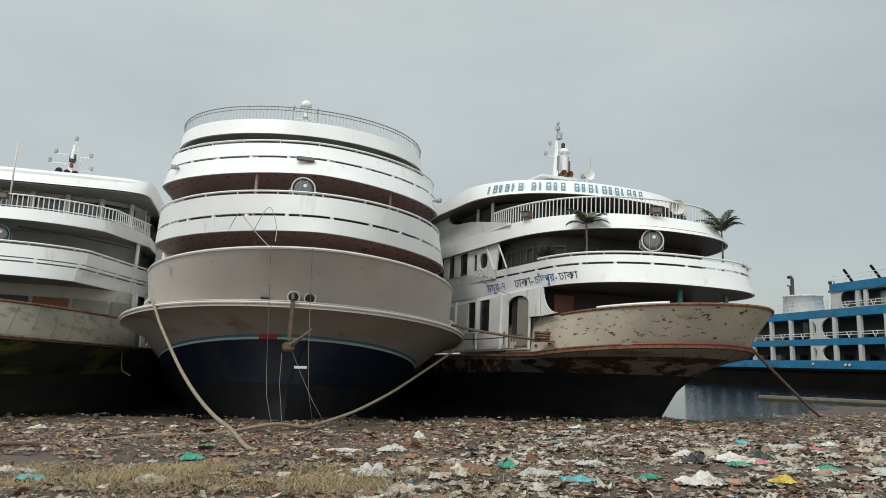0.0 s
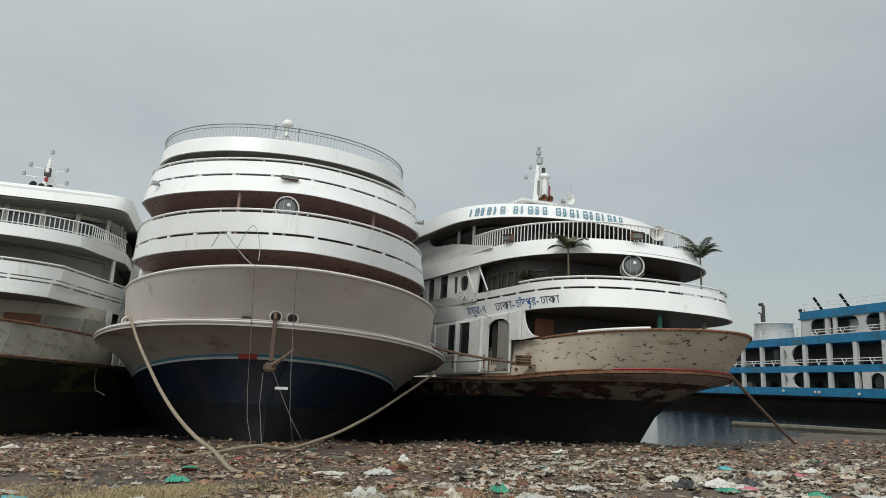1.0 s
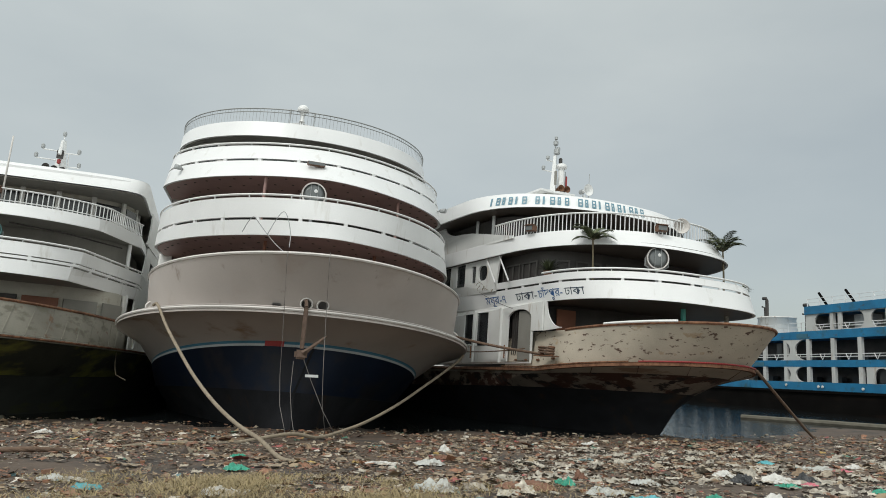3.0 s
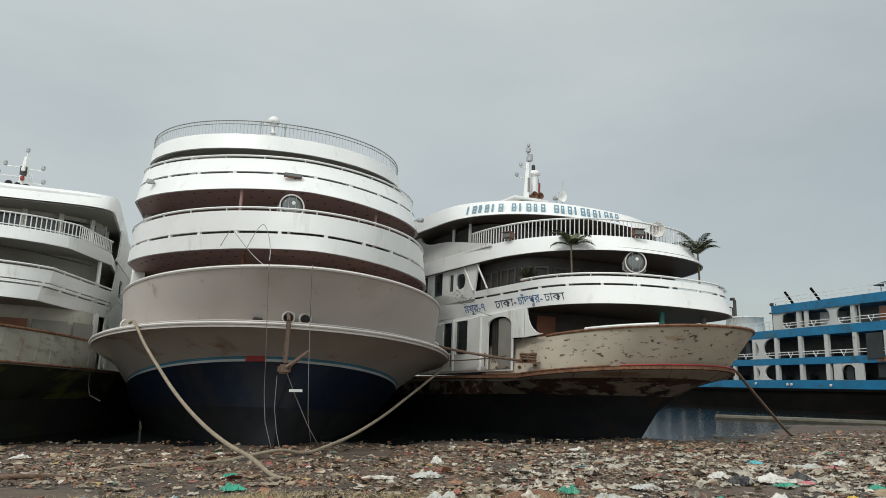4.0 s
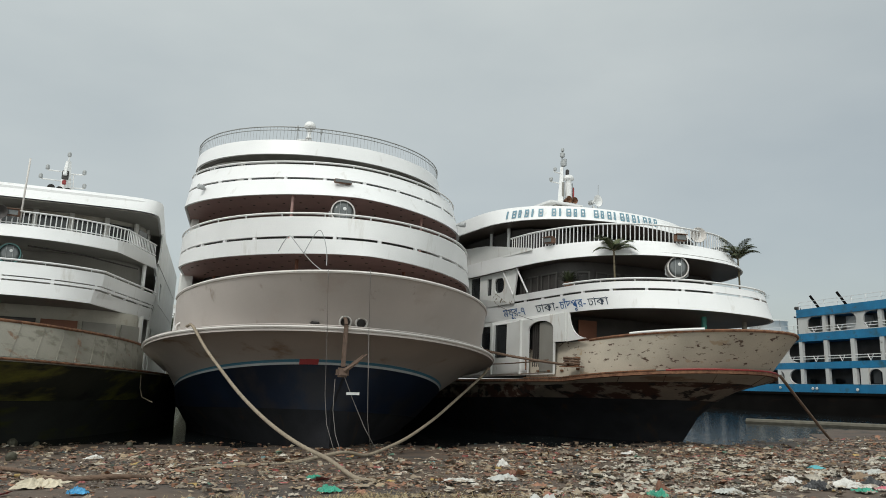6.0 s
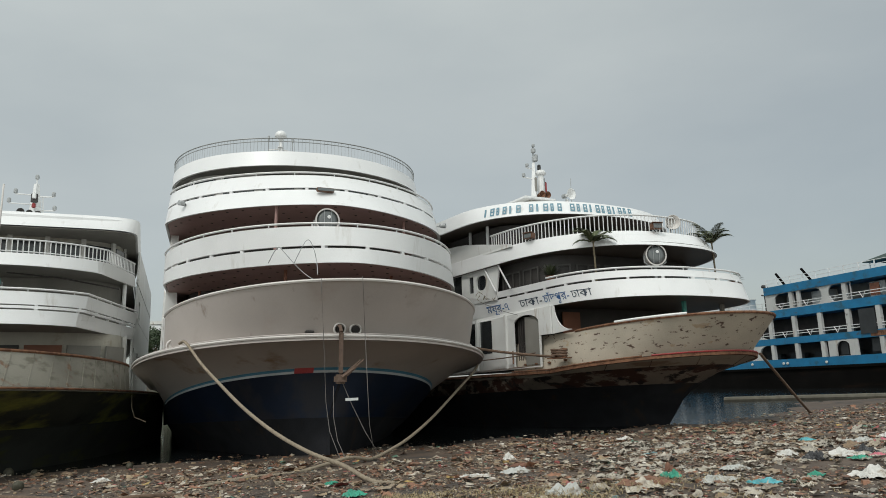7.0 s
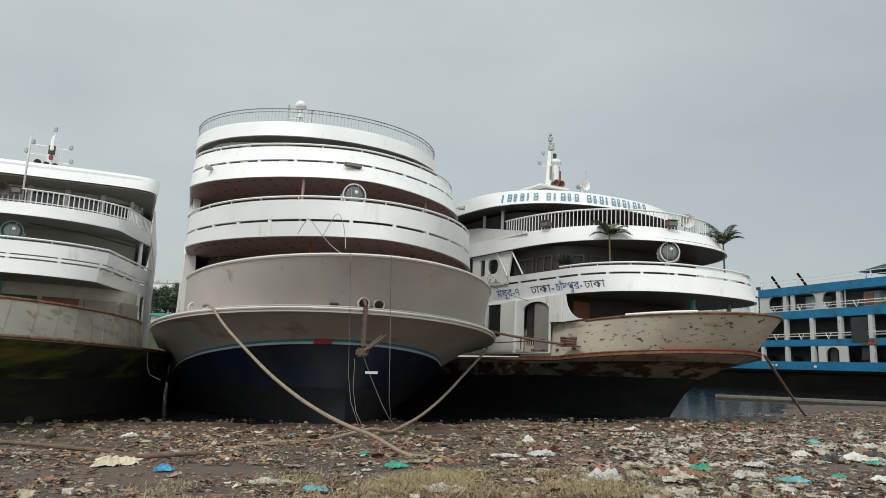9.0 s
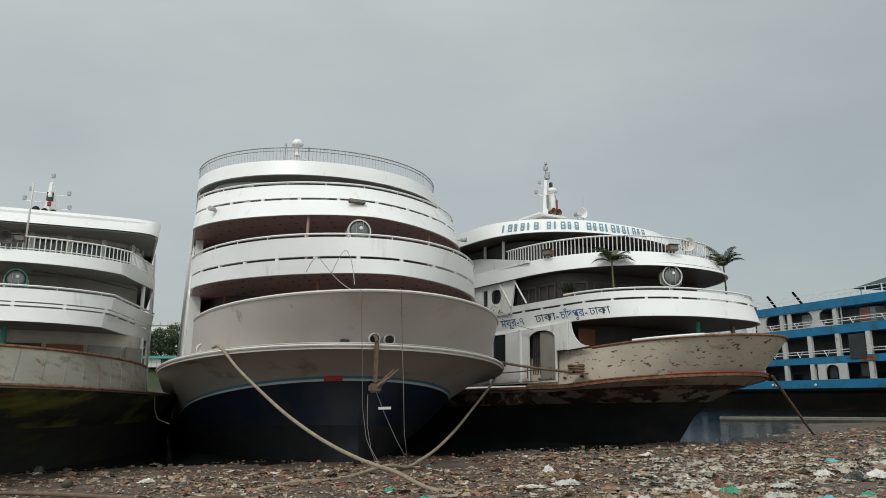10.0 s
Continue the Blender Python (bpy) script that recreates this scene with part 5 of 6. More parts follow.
bbox("cabin_block", (3.9, 1.2, 6.5), (5.6, 2.2, 7.7), WHITE_OLD)
bbox("cabin_block", (9.6, 1.2, 6.5), (11.0, 2.2, 7.7), WHITE_OLD)
tp = bbox("tarpaulin", (9.5, -0.12, 3.9), (10.9, -0.06, 5.7), TARP, label="dark tarpaulin hung over the opening")
for z in (4.15, 6.5):
    for h in (0.25, 0.45):
        bbox("rail_bar", (S0 if z < 6 else 0, -0.02, z + h), (S1, 0.03, z + h + 0.05), RAIL)
    s = -23.0
    while s < 22:
        if z < 6 or s > 0:
            part("v_brace", bm_tube([(s - 0.28, 0, z + 0.5), (s, 0, z + 0.02), (s + 0.28, 0, z + 0.5)], 0.035, seg=5), RAIL, blue_ferry)
        s += 2.75
for h in (0.3, 0.6):
    bbox("roof_rail", (0.0, 0.1, 8.5 + h), (S1, 0.14, 8.54 + h), RAIL)
s = 0.1
while s < 22:
    bbox("roof_stanchion", (s - 0.03, 0.08, 8.5), (s + 0.03, 0.16, 9.12), RAIL)
    s += 1.4
for s in (2.0, 4.9, 14.5):
    part("vent_pipe", bm_tube([(s, 0.4, 8.5), (s - 0.4, 0.4, 9.0), (s - 0.9, 0.4, 9.6)], 0.10, seg=8), HULL_FAR, blue_ferry, "dark slanting vent pipe")
part("shelter_roof", bm_lathe([(2.3, 0.0), (2.3, 0.08), (0.05, 0.75)], seg=4, m=Matrix.Translation((11.5, 2.2, 9.1)) @ Matrix.Rotation(radians(45), 4, "Z")), GREENROOF, blue_ferry, "dark green tin shelter roof")
for sx in (10.2, 12.8):
    for sy in (0.9, 3.5):
        part("shelter_post", bm_tube([(sx, sy, 8.5), (sx, sy, 9.12)], 0.05), RAIL, blue_ferry)
part("tank", bm_lathe([(1.75, 6.5), (1.75, 6.55), (1.6, 7.95), (1.68, 8.0), (1.68, 8.12), (0.01, 8.14)], seg=24, m=Matrix.Translation((-6.2, 2.0, 0))), WHITE_OLD, blue_ferry, "white round tank on the lower deck roof", True)
for s, h in ((-6.2, 9.6), (-0.9, 8.6)):
    part("exhaust", bm_tube([(s, 1.0, 6.5), (s, 1.0, h), (s - 0.12, 1.0, h + 0.2), (s - 0.5, 1.0, h + 0.22)], 0.15, seg=8), DARK, blue_ferry, "black crooked exhaust pipe")
    part("exhaust", bm_tube([(s - 0.45, 1.1, 6.5), (s - 0.45, 1.1, h - 0.6), (s - 0.8, 1.1, h - 0.5)], 0.08, seg=8), DARK, blue_ferry)
for h in (0.35, 0.7):
    bbox("roof_rail", (S0, 0.0, 6.5 + h), (-0.1, 0.04, 6.54 + h), RAIL)
for s in np.arange(-23, 0, 1.6):
    bbox("roof_stanchion", (s - 0.03, 0.0, 6.5), (s + 0.03, 0.05, 7.24), RAIL)


# patched panels, lamps and torn cloths along the blue ferry's side
rngb = random.Random(12)
for s in np.arange(-22, 30, 1.9):
    if rngb.random() < 0.6:
        z = rngb.choice((1.8, 3.68, 5.92))
        bbox("patch_panel", (s, -0.075, z), (s + rngb.uniform(0.5, 1.5), -0.051, z + rngb.uniform(0.3, 0.5)), rngb.choice((BLUE, BLUE, RUSTY, SKYBLUE)))
for s, z in ((1.3, 2.05), (1.75, 2.05), (5.9, 2.0), (-2.5, 2.1), (13.4, 2.1)):
    part("side_lamp", bm_lathe([(0.02, -0.06), (0.11, -0.04), (0.11, 0.04), (0.08, 0.06)], seg=12, m=Matrix.Translation((s, -0.12, z)) @ Matrix.Rotation(radians(90), 4, "X")), WHITE_OLD, blue_ferry)
for s, z0, z1, w in ((7.1, 2.5, 3.5, 0.7), (10.0, 2.6, 3.55, 1.0), (2.2, 6.6, 7.6, 0.5), (10.5, 6.6, 7.5, 0.8), (-4.0, 4.3, 5.6, 0.6), (14.6, 4.3, 5.7, 1.1)):
    bbox("hanging_cloth", (s, 0.25, z0), (s + w, 0.3, z1), rngb.choice((TARP, CABIN, CABIN_RED)))
for z in (2.42, 4.17):
    for s in np.arange(-22, 30, 2.75):
        bbox("inner_bench", (s + 0.5, 1.4, z), (s + 2.1, 1.9, z + 0.45), CABIN if int(s * 3) % 2 else TARP)


# ---- ropes and the timber on the bank ----
def rope(name, pts, r, material, label):
    """A laid rope: three strands wound round a line of points."""
    P = [Vector(p) for p in pts]
    if r < 0.03:
        return tagged(part(name, bm_tube(P, r, seg=8), material, None, "", True), label, "rope")
    line = [P[0]]
    for p, q in zip(P, P[1:]):
        k = max(1, int((q - p).length / 0.05))
        line += [p.lerp(q, (i + 1) / k) for i in range(k)]
    bm, wound = bmesh.new(), 0.0
    turns = []
    for i, p in enumerate(line):
        d = (line[min(i + 1, len(line) - 1)] - line[max(i - 1, 0)]).normalized()
        a = d.cross(Vector((0, 0, 1))).normalized()
        turns.append((p, a, d.cross(a), wound))
        wound += 0.05 / (r * 7) * 6.283
    for k in range(3):
        bm_tube([p + (a * math.cos(w + k * 2.094) + b * math.sin(w + k * 2.094)) * r * 0.26 for p, a, b, w in turns], r * 0.76, bm, seg=8)
    return tagged(part(name, bm, material, None, "", True), label, "rope")


# heavy mooring ropes from both ends of the bow
rope("mooring_rope", glide([(-8.6, 22.6, 3.42), (-8.32, 22.1, 3.40), (-7.72, 21.10, 2.77), (-7.02, 19.93, 2.16), (-6.35, 18.81, 1.62), (-5.73, 17.77, 1.21), (-5.19, 16.87, 0.92), (-4.68, 16.01, 0.71), (-4.31, 15.39, 0.60), (-3.96, 14.82, 0.51), (-3.45, 13.96, gz(-3.45, 13.96) + 0.04), (-2.99, 13.19, gz(-2.99, 13.19) + 0.03)]), 0.043, ROPE, "thick manila mooring rope slack from bow to bank")
rope("mooring_rope", glide([(0.75, 27.7, 2.72), (0.84, 27.3, 2.62), (0.62, 26.9, 2.30), (-0.02, 25.74, 1.83), (-0.61, 24.58, 1.43), (-1.42, 22.97, 0.9), (-2.2, 21.41, 0.5), (-2.8, 20.24, 0.3), (-3.34, 19.16, gz(-3.34, 19.16) + 0.06), (-3.9, 18.3, gz(-3.9, 18.3) + 0.16), (-5.0, 17.3, gz(-5.0, 17.3) - 0.01), (-6.0, 16.4, gz(-6.0, 16.4) + 0.03), (-7.0, 15.3, gz(-7.0, 15.3) - 0.01), (-7.9, 14.2, gz(-7.9, 14.2) + 0.0)]), 0.043, ROPE, "thick manila mooring rope slack from bow to bank")
rope("mooring_line", glide([(0.4, 25.6, 3.05), (1.2, 25.4, 2.88), (2.2, 25.2, 2.72), (3.2, 25.6, 2.62)]), 0.045, ROPE_BROWN, "brown mooring line tied between two ferries")
rope("stay_rope", glide([(9.95, 24.25, 2.36), (10.95, 25.2, 1.75), (12.3, 26.5, 0.95), (13.9, 28.1, 0.1), (14.6, 28.9, 0.02)]), 0.052, ROPE_BROWN, "thick rusty-brown stay rope from bow to shore")
e = thing("bollard", RS @ pose(-4.45, 8.3, 2.42, 0, 0, 20), "rusty double bollard wound with old rope", "bollard")
for q in (-1, 1):
    part("post", bm_lathe([(0.09, 0), (0.09, 0.26), (0.13, 0.28), (0.13, 0.34), (0.02, 0.36)], seg=12, m=Matrix.Translation((0, q * 0.2, 0))), RUSTY, e)
part("plate", bm_box((-0.18, -0.4, 0), (0.18, 0.4, 0.03)), RUSTY, e)
part("rope_coil", bm_tube([(0.16 * math.sin(t), 0.3 * math.cos(t), 0.06 + 0.014 * t) for t in np.linspace(0, 18.8, 50)], 0.035), ROPE_BROWN, e, "wound brown rope")
rope("ground_rope", glide([(-13.5, 17.6, gz(-13.5, 17.6) + 0.05), (-11.2, 16.2, gz(-11.2, 16.2) + 0.06), (-9.2, 14.9, gz(-9.2, 14.9) + 0.05), (-8.4, 14.4, gz(-8.4, 14.4) + 0.0)]), 0.042, ROPE_BROWN, "dirty rope lying along the littered bank")
rope("ground_rope", glide([(-8.5, 13.6, gz(-8.5, 13.6) + 0.05), (-7.9, 13.2, gz(-7.9, 13.2) + 0.06), (-7.2, 13.3, gz(-7.2, 13.3) + 0.06), (-6.7, 13.9, gz(-6.7, 13.9) + 0.0)]), 0.045, ROPE_BROWN, "dirty rope lying along the littered bank")


e = thing("timber_boom", Matrix(), "long pale timber boom floating by the shore", "boom")
for k, (a, b) in enumerate((((18.2, 43.3, 0.1), (21.3, 40.1, 0.1)), ((21.2, 40.1, 0.1), (24.0, 36.0, 0.12)), ((23.9, 36.1, 0.1), (28.5, 29.5, 0.14)))):
    part("timber", bm_tube([a, b], 0.16, seg=8), WOOD, e)


# ---- litter on the bank ----
LITTER = bpy.data.materials.new("mixed_litter")
LITTER.use_nodes = True
n_, l_ = LITTER.node_tree.nodes, LITTER.node_tree.links
b_ = n_["Principled BSDF"]
b_.inputs["Roughness"].default_value = 0.55
g_n = n_.new("ShaderNodeNewGeometry")
rp = n_.new("ShaderNodeValToRGB")
rp.color_ramp.interpolation = "CONSTANT"
cols = [(0.0, (0.20, 0.10, 0.062)), (0.12, (0.29, 0.14, 0.08)), (0.22, (0.13, 0.086, 0.058)), (0.33, (0.32, 0.25, 0.175)), (0.44, (0.08, 0.056, 0.041)), (0.54, (0.39, 0.33, 0.25)), (0.63, (0.25, 0.17, 0.105)), (0.74, (0.49, 0.43, 0.345)), (0.80, (0.22, 0.175, 0.13)), (0.89, (0.34, 0.25, 0.155)), (0.94, (0.10, 0.20, 0.14)), (0.953, (0.35, 0.10, 0.09)), (0.965, (0.66, 0.60, 0.52)), (0.988, (0.15, 0.25, 0.26)), (0.995, (0.4, 0.27, 0.09))]
el = rp.color_ramp.elements
el[0].position, el[0].color = cols[0][0], (*cols[0][1], 1)
el[1].position, el[1].color = cols[1][0], (*cols[1][1], 1)
for p, c in cols[2:]:
    x = el.new(p)
    x.color = (*c, 1)
tn = n_.new("ShaderNodeTexNoise"); tn.inputs["Scale"].default_value = 18
tcn = n_.new("ShaderNodeTexCoord")
mm = n_.new("ShaderNodeMix"); mm.data_type = "RGBA"; mm.blend_type = "MULTIPLY"; mm.inputs["Factor"].default_value = 0.7
mrr = n_.new("ShaderNodeMapRange"); mrr.inputs["From Min"].default_value, mrr.inputs["From Max"].default_value, mrr.inputs["To Min"].default_value, mrr.inputs["To Max"].default_value = 0.3, 0.7, 0.45, 1.1
l_.new(g_n.outputs["Random Per Island"], rp.inputs[0]); l_.new(tcn.outputs["Object"], tn.inputs["Vector"]); l_.new(tn.outputs["Fac"], mrr.inputs["Value"])
l_.new(rp.outputs[0], mm.inputs["A"]); l_.new(mrr.outputs[0], mm.inputs["B"]); l_.new(mm.outputs["Result"], b_.inputs["Base Color"])


def litter(name, count, x0, x1, y0, y1, smin, smax, label, seed, keep=None, n=3, crumple=0.17, material=None):
    """Crumpled scraps strewn on the bank: small sheets of n x n corners, each bent its own way."""
    rng = np.random.default_rng(seed)
    x, y, r = rng.uniform(x0, x1, count), rng.uniform(y0, y1, count), rng.random(count)
    ok = np.array([(not keep or keep(a, b, c)) and gz(a, b) > -0.04 for a, b, c in zip(x.tolist(), y.tolist(), r.tolist())])
    x, y = x[ok], y[ok]
    m = len(x)
    z = np.array([max(0.0, gz(a, b)) for a, b in zip(x.tolist(), y.tolist())])
    size = smin * (smax / smin) ** (rng.random(m) ** 2.2)
    turn, asp, tilt = rng.uniform(0, 6.283, m), rng.uniform(0.3, 1.0, m), rng.normal(0, 0.25, m)
    g = np.linspace(-1, 1, n)
    gx, gy = np.tile(g, n)[None, :], np.repeat(g, n)[None, :]
    jit = 0.6 / (n - 1)
    p = (gx + rng.normal(0, jit, (m, n * n))) * size[:, None] * 0.5
    q = (gy + rng.normal(0, jit, (m, n * n))) * (size * asp)[:, None] * 0.5
    h = np.abs(rng.normal(0, crumple, (m, n * n))) * size[:, None] * 0.8 + tilt[:, None] * q
    co = np.stack([x[:, None] + p * np.cos(turn)[:, None] - q * np.sin(turn)[:, None],
                   y[:, None] + p * np.sin(turn)[:, None] + q * np.cos(turn)[:, None],
                   z[:, None] + 0.012 + np.maximum(-0.01, h) + size[:, None] * 0.05], -1).reshape(-1, 3)
    cell = np.array([(j * n + k, j * n + k + 1, (j + 1) * n + k + 1, (j + 1) * n + k) for j in range(n - 1) for k in range(n - 1)])
    fc = (np.arange(m)[:, None, None] * n * n + cell[None]).reshape(-1, 4)
    return tagged(raw(name, co.tolist(), fc.tolist(), material or LITTER), label, "litter", kind="stuff")


def patchy(x, y, r):
    dens = 0.55 + 0.9 * noise.noise((x * 0.22, y * 0.3, 7)) + 0.6 * noise.noise((x * 0.8, y * 0.8, 2))
    if x < -2.0 and y < 15.0:
        dens *= 0.68
    elif x < -4:
        dens *= 0.7
    wet_shade = y - (shore(x) - 4.5)        # litter thins here for bare black mud and to paint in the hulls' shade
    if wet_shade > 0:
        dens *= max(0.12, 1 - wet_shade * 0.3)
    return r < dens + 0.06


def heaped(x, y, r):
    return x + 0.9 * (13 - y) * 0.3 > 0.2 and r < 0.45 + 0.9 * noise.noise((x * 0.5, y * 0.6, 5))


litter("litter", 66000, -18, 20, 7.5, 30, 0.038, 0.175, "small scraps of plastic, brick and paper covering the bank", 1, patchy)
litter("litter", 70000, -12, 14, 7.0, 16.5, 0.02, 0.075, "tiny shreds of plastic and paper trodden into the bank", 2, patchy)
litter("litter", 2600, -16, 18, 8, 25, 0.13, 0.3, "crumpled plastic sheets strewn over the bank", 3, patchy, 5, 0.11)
PALE_LITTER = mat("pale_plastic_scraps", (0.45, 0.405, 0.335), 0.4, vary=0.45, scale=3.0, fine=22, bump=0.3, stain=(0.16, 0.12, 0.09), amount=0.5, stain_scale=(2.5, 2.5, 2.5), stain2=(0.06, 0.05, 0.045), amount2=0.3, scale2=(4, 4, 4))
litter("litter", 4200, -1.5, 12, 8.3, 19, 0.08, 0.31, "heaped pale plastic bags and film on the near bank", 5, heaped, 6, 0.13, PALE_LITTER)


# straw spread on the near bank
def straw(count, seed):
    rng = random.Random(seed)
    vs, fs = [], []
    for i in range(count):
        x = rng.gauss(-2.9, 2.0)
        y = rng.gauss(9.6, 0.9)
        if y > 11.3 or noise.noise((x * 0.7, y * 0.7, 9)) < rng.uniform(-0.2, 0.4):
            continue
        z = gz(x, y) + rng.uniform(0.01, 0.09)
        a, ln = rng.uniform(0, 6.283), rng.uniform(0.05, 0.19)
        d = Vector((math.cos(a), math.sin(a), rng.uniform(-0.25, 0.4))) * ln
        sd = Vector((-math.sin(a), math.cos(a), 0)) * 0.0034
        o = Vector((x, y, z))
        b = len(vs)
        md = o + d * 0.5 + Vector((0, 0, 0.03))
        vs += [tuple(o - sd), tuple(o + sd), tuple(md + sd), tuple(md - sd), tuple(o + d)]
        fs += [(b, b + 1, b + 2, b + 3), (b + 3, b + 2, b + 4)]
    return tagged(raw("straw", vs, fs, STRAW), "dry yellow straw strewn on the near bank", "straw", kind="stuff")


straw(26000, 4)


# ---- far bank behind the ferries ----
fbv = [(-70, 84, -0.5), (-70, 92, 5.6), (-70, 130, 6.0), (-12, 84, -0.5), (-12, 92, 5.6), (-12, 130, 6.0)]
tagged(raw("far_bank", fbv, [(0, 3, 4, 1), (1, 4, 5, 2)], EARTH), "grey embankment across the river", "embankment", kind="structure")


def tree(m, h, seed, label):
    rng = random.Random(seed)
    e = thing("tree", m, label, "tree", "trees on the far bank")
    part("trunk", bm_tube([(0, 0, 0), (rng.uniform(-0.2, 0.2), 0, h * 0.35), (rng.uniform(-0.4, 0.4), 0, h * 0.7)], 0.16, r2=0.05), BARK, e)
    for k in range(5):
        a = rng.uniform(0, 6.28)
        z = h * rng.uniform(0.3, 0.6)
        part("limb", bm_tube([(0, 0, z), (math.cos(a) * h * 0.16, math.sin(a) * h * 0.16, z + h * 0.15), (math.cos(a) * h * 0.28, math.sin(a) * h * 0.28, z + h * 0.2)], 0.07, r2=0.02, seg=5), BARK, e)
    vs, fs = [], []
    lobes = [(rng.gauss(0, h * 0.17), rng.gauss(0, h * 0.17), h * rng.uniform(0.35, 0.9), h * rng.uniform(0.12, 0.22)) for _ in range(14)]
    for i in range(2600):
        cx, cy, cz, r = rng.choice(lobes)
        d = Vector((rng.gauss(0, 1), rng.gauss(0, 1), rng.gauss(0, 1))).normalized() * r * rng.uniform(0.6, 1.08)
        p = Vector((cx, cy, cz)) + d
        u = Vector((rng.gauss(0, 1), rng.gauss(0, 1), rng.gauss(0, 1))).normalized()
        w = u.cross(d).normalized()
        s = rng.uniform(0.07, 0.16)
        b = len(vs)
        vs += [tuple(p - u * s), tuple(p + w * s * 0.6), tuple(p + u * s), tuple(p - w * s * 0.6)]
        fs.append((b, b + 1, b + 2, b + 3))
    raw("crown", vs, fs, LEAF, e)
    return e


for k, (x, y, h) in enumerate(((-28.5, 98, 4.6), (-26.8, 96, 4.2), (-25.3, 97, 4.7), (-23.9, 96, 4.3), (-22.6, 97.5, 5.2), (-21.2, 97, 4.8), (-19.6, 98, 5.0), (-30.5, 99, 4.6))):
    tree(Matrix.Translation((x, y, 5.6)), h, 20 + k, "leafy green tree on the far embankment")
e = thing("apartment_building", Matrix.Translation((-30, 128, 5.9)), "pale apartment building behind far trees", "building")
part("wall", bm_box((-8, 0, 0), (6.5, 8, 7.6)), WHITE, e)
part("parapet", bm_box((-8.2, -0.2, 7.6), (6.7, 8.2, 8.1)), WHITE_OLD, e)
for fz in (1.2, 4.2):
    for fx in np.arange(-7, 6, 2.1):
        part("window", bm_box((fx, -0.06, fz), (fx + 1.0, 0.02, fz + 1.5)), GLASS, e)
e = thing("bank_shed", Matrix.Translation((-23.2, 91.5, 5.4)), "small teal and white tin shed on the embankment", "shed")
part("wall", bm_box((-2.2, -1, 0), (1.6, 1, 1.0)), WHITE_OLD, e)
part("awning", bm_box((-2.5, -1.4, 0.95), (1.9, 1.2, 1.25)), TEAL, e, "teal tin awning")
part("doorway", bm_box((-0.6, -1.03, 0.05), (0.2, -0.99, 0.9)), DARK, e)


# ---- smaller fittings on the two near ferries ----
for k, s in enumerate((-8.6, -7.9, -7.1, -6.2, -5.0)):
    for p, a in along(outline(**(fb | dict(z=2.72))), s, 1, s + 0.01):
        q = part("scupper", bm_box((-0.09, -0.02, 0), (0.09, 0.03, 0.07), bevel=0.015), RUSTY, ferry2)
        q.location, q.rotation_euler = tuple(p), (0, 0, a)
part("rail_chain", bm_tube(sag((-4.4, 17.5, 2.75), (-4.45, 9.7, 2.7), 0.12), 0.025), ROPE_BROWN, ferry2, "brown guard rope")
for v in (11.2, 13.9, 16.4):
    part("guard_post", bm_tube([(-4.42, v, 2.35), (-4.42, v, 2.85)], 0.03), RUSTY, ferry2)
part("inner_counter", bm_box((-2.6, 8.2, 2.5), (-1.2, 8.7, 3.55), bevel=0.04), CABIN, ferry2)
part("inner_panel", bm_box((-3.4, 9.3, 3.1), (-2.6, 9.36, 4.2)), CABIN_RED, ferry2)
part("inner_pipe", bm_tube([(-2.2, 8.6, 3.2), (-1.6, 8.3, 3.7), (-0.9, 8.2, 3.4)], 0.06), PLASTIC, ferry2)
vine = random.Random(31)
for k in range(5):
    o = Vector((-4.46, 12.9 + vine.uniform(-0.5, 0.7), 5.05 + vine.uniform(-0.1, 0.3)))
    pts = [o]
    for i in range(5):
        pts.append(pts[-1] + Vector((-0.02, vine.uniform(-0.14, 0.16), vine.uniform(-0.12, 0.1))))
    part("creeper", bm_tube(pts, 0.012, seg=4), STALK, ferry2)
# ventilator, mast lamp and wire on the upper side of the scraped ferry
part("wall_lamp", bm_lathe([(0.04, -0.1), (0.16, -0.06), (0.17, 0.12), (0.05, 0.16)], seg=12, m=Matrix.Translation((-4.75, 18.6, 8.9))), DARK, ferry2)
rope("light_line", sag(RS @ Vector((-4.45, 13.4, 5.0)), RS @ Vector((-4.4, 10.8, 4.2)), 0.05), 0.012, WIRE, "thin line slung along the cabin side")
# mooring eyes on the grey bulwark
for sgn in (-1, 1):
    c = [p for p, a in along(outline(**(GB | dict(aft=2.0))), sgn * 6.9, 1, sgn * 6.9 + 0.01)]
    if c:
        part("fairlead", bm_lathe([(0.16, -0.05), (0.2, 0.0), (0.16, 0.05), (0.11, 0.0)], seg=16, m=Matrix.Translation(c[0] + Vector((0, -0.05, 0.25))) @ Matrix.Rotation(radians(90), 4, "X")), CAP, ferry)


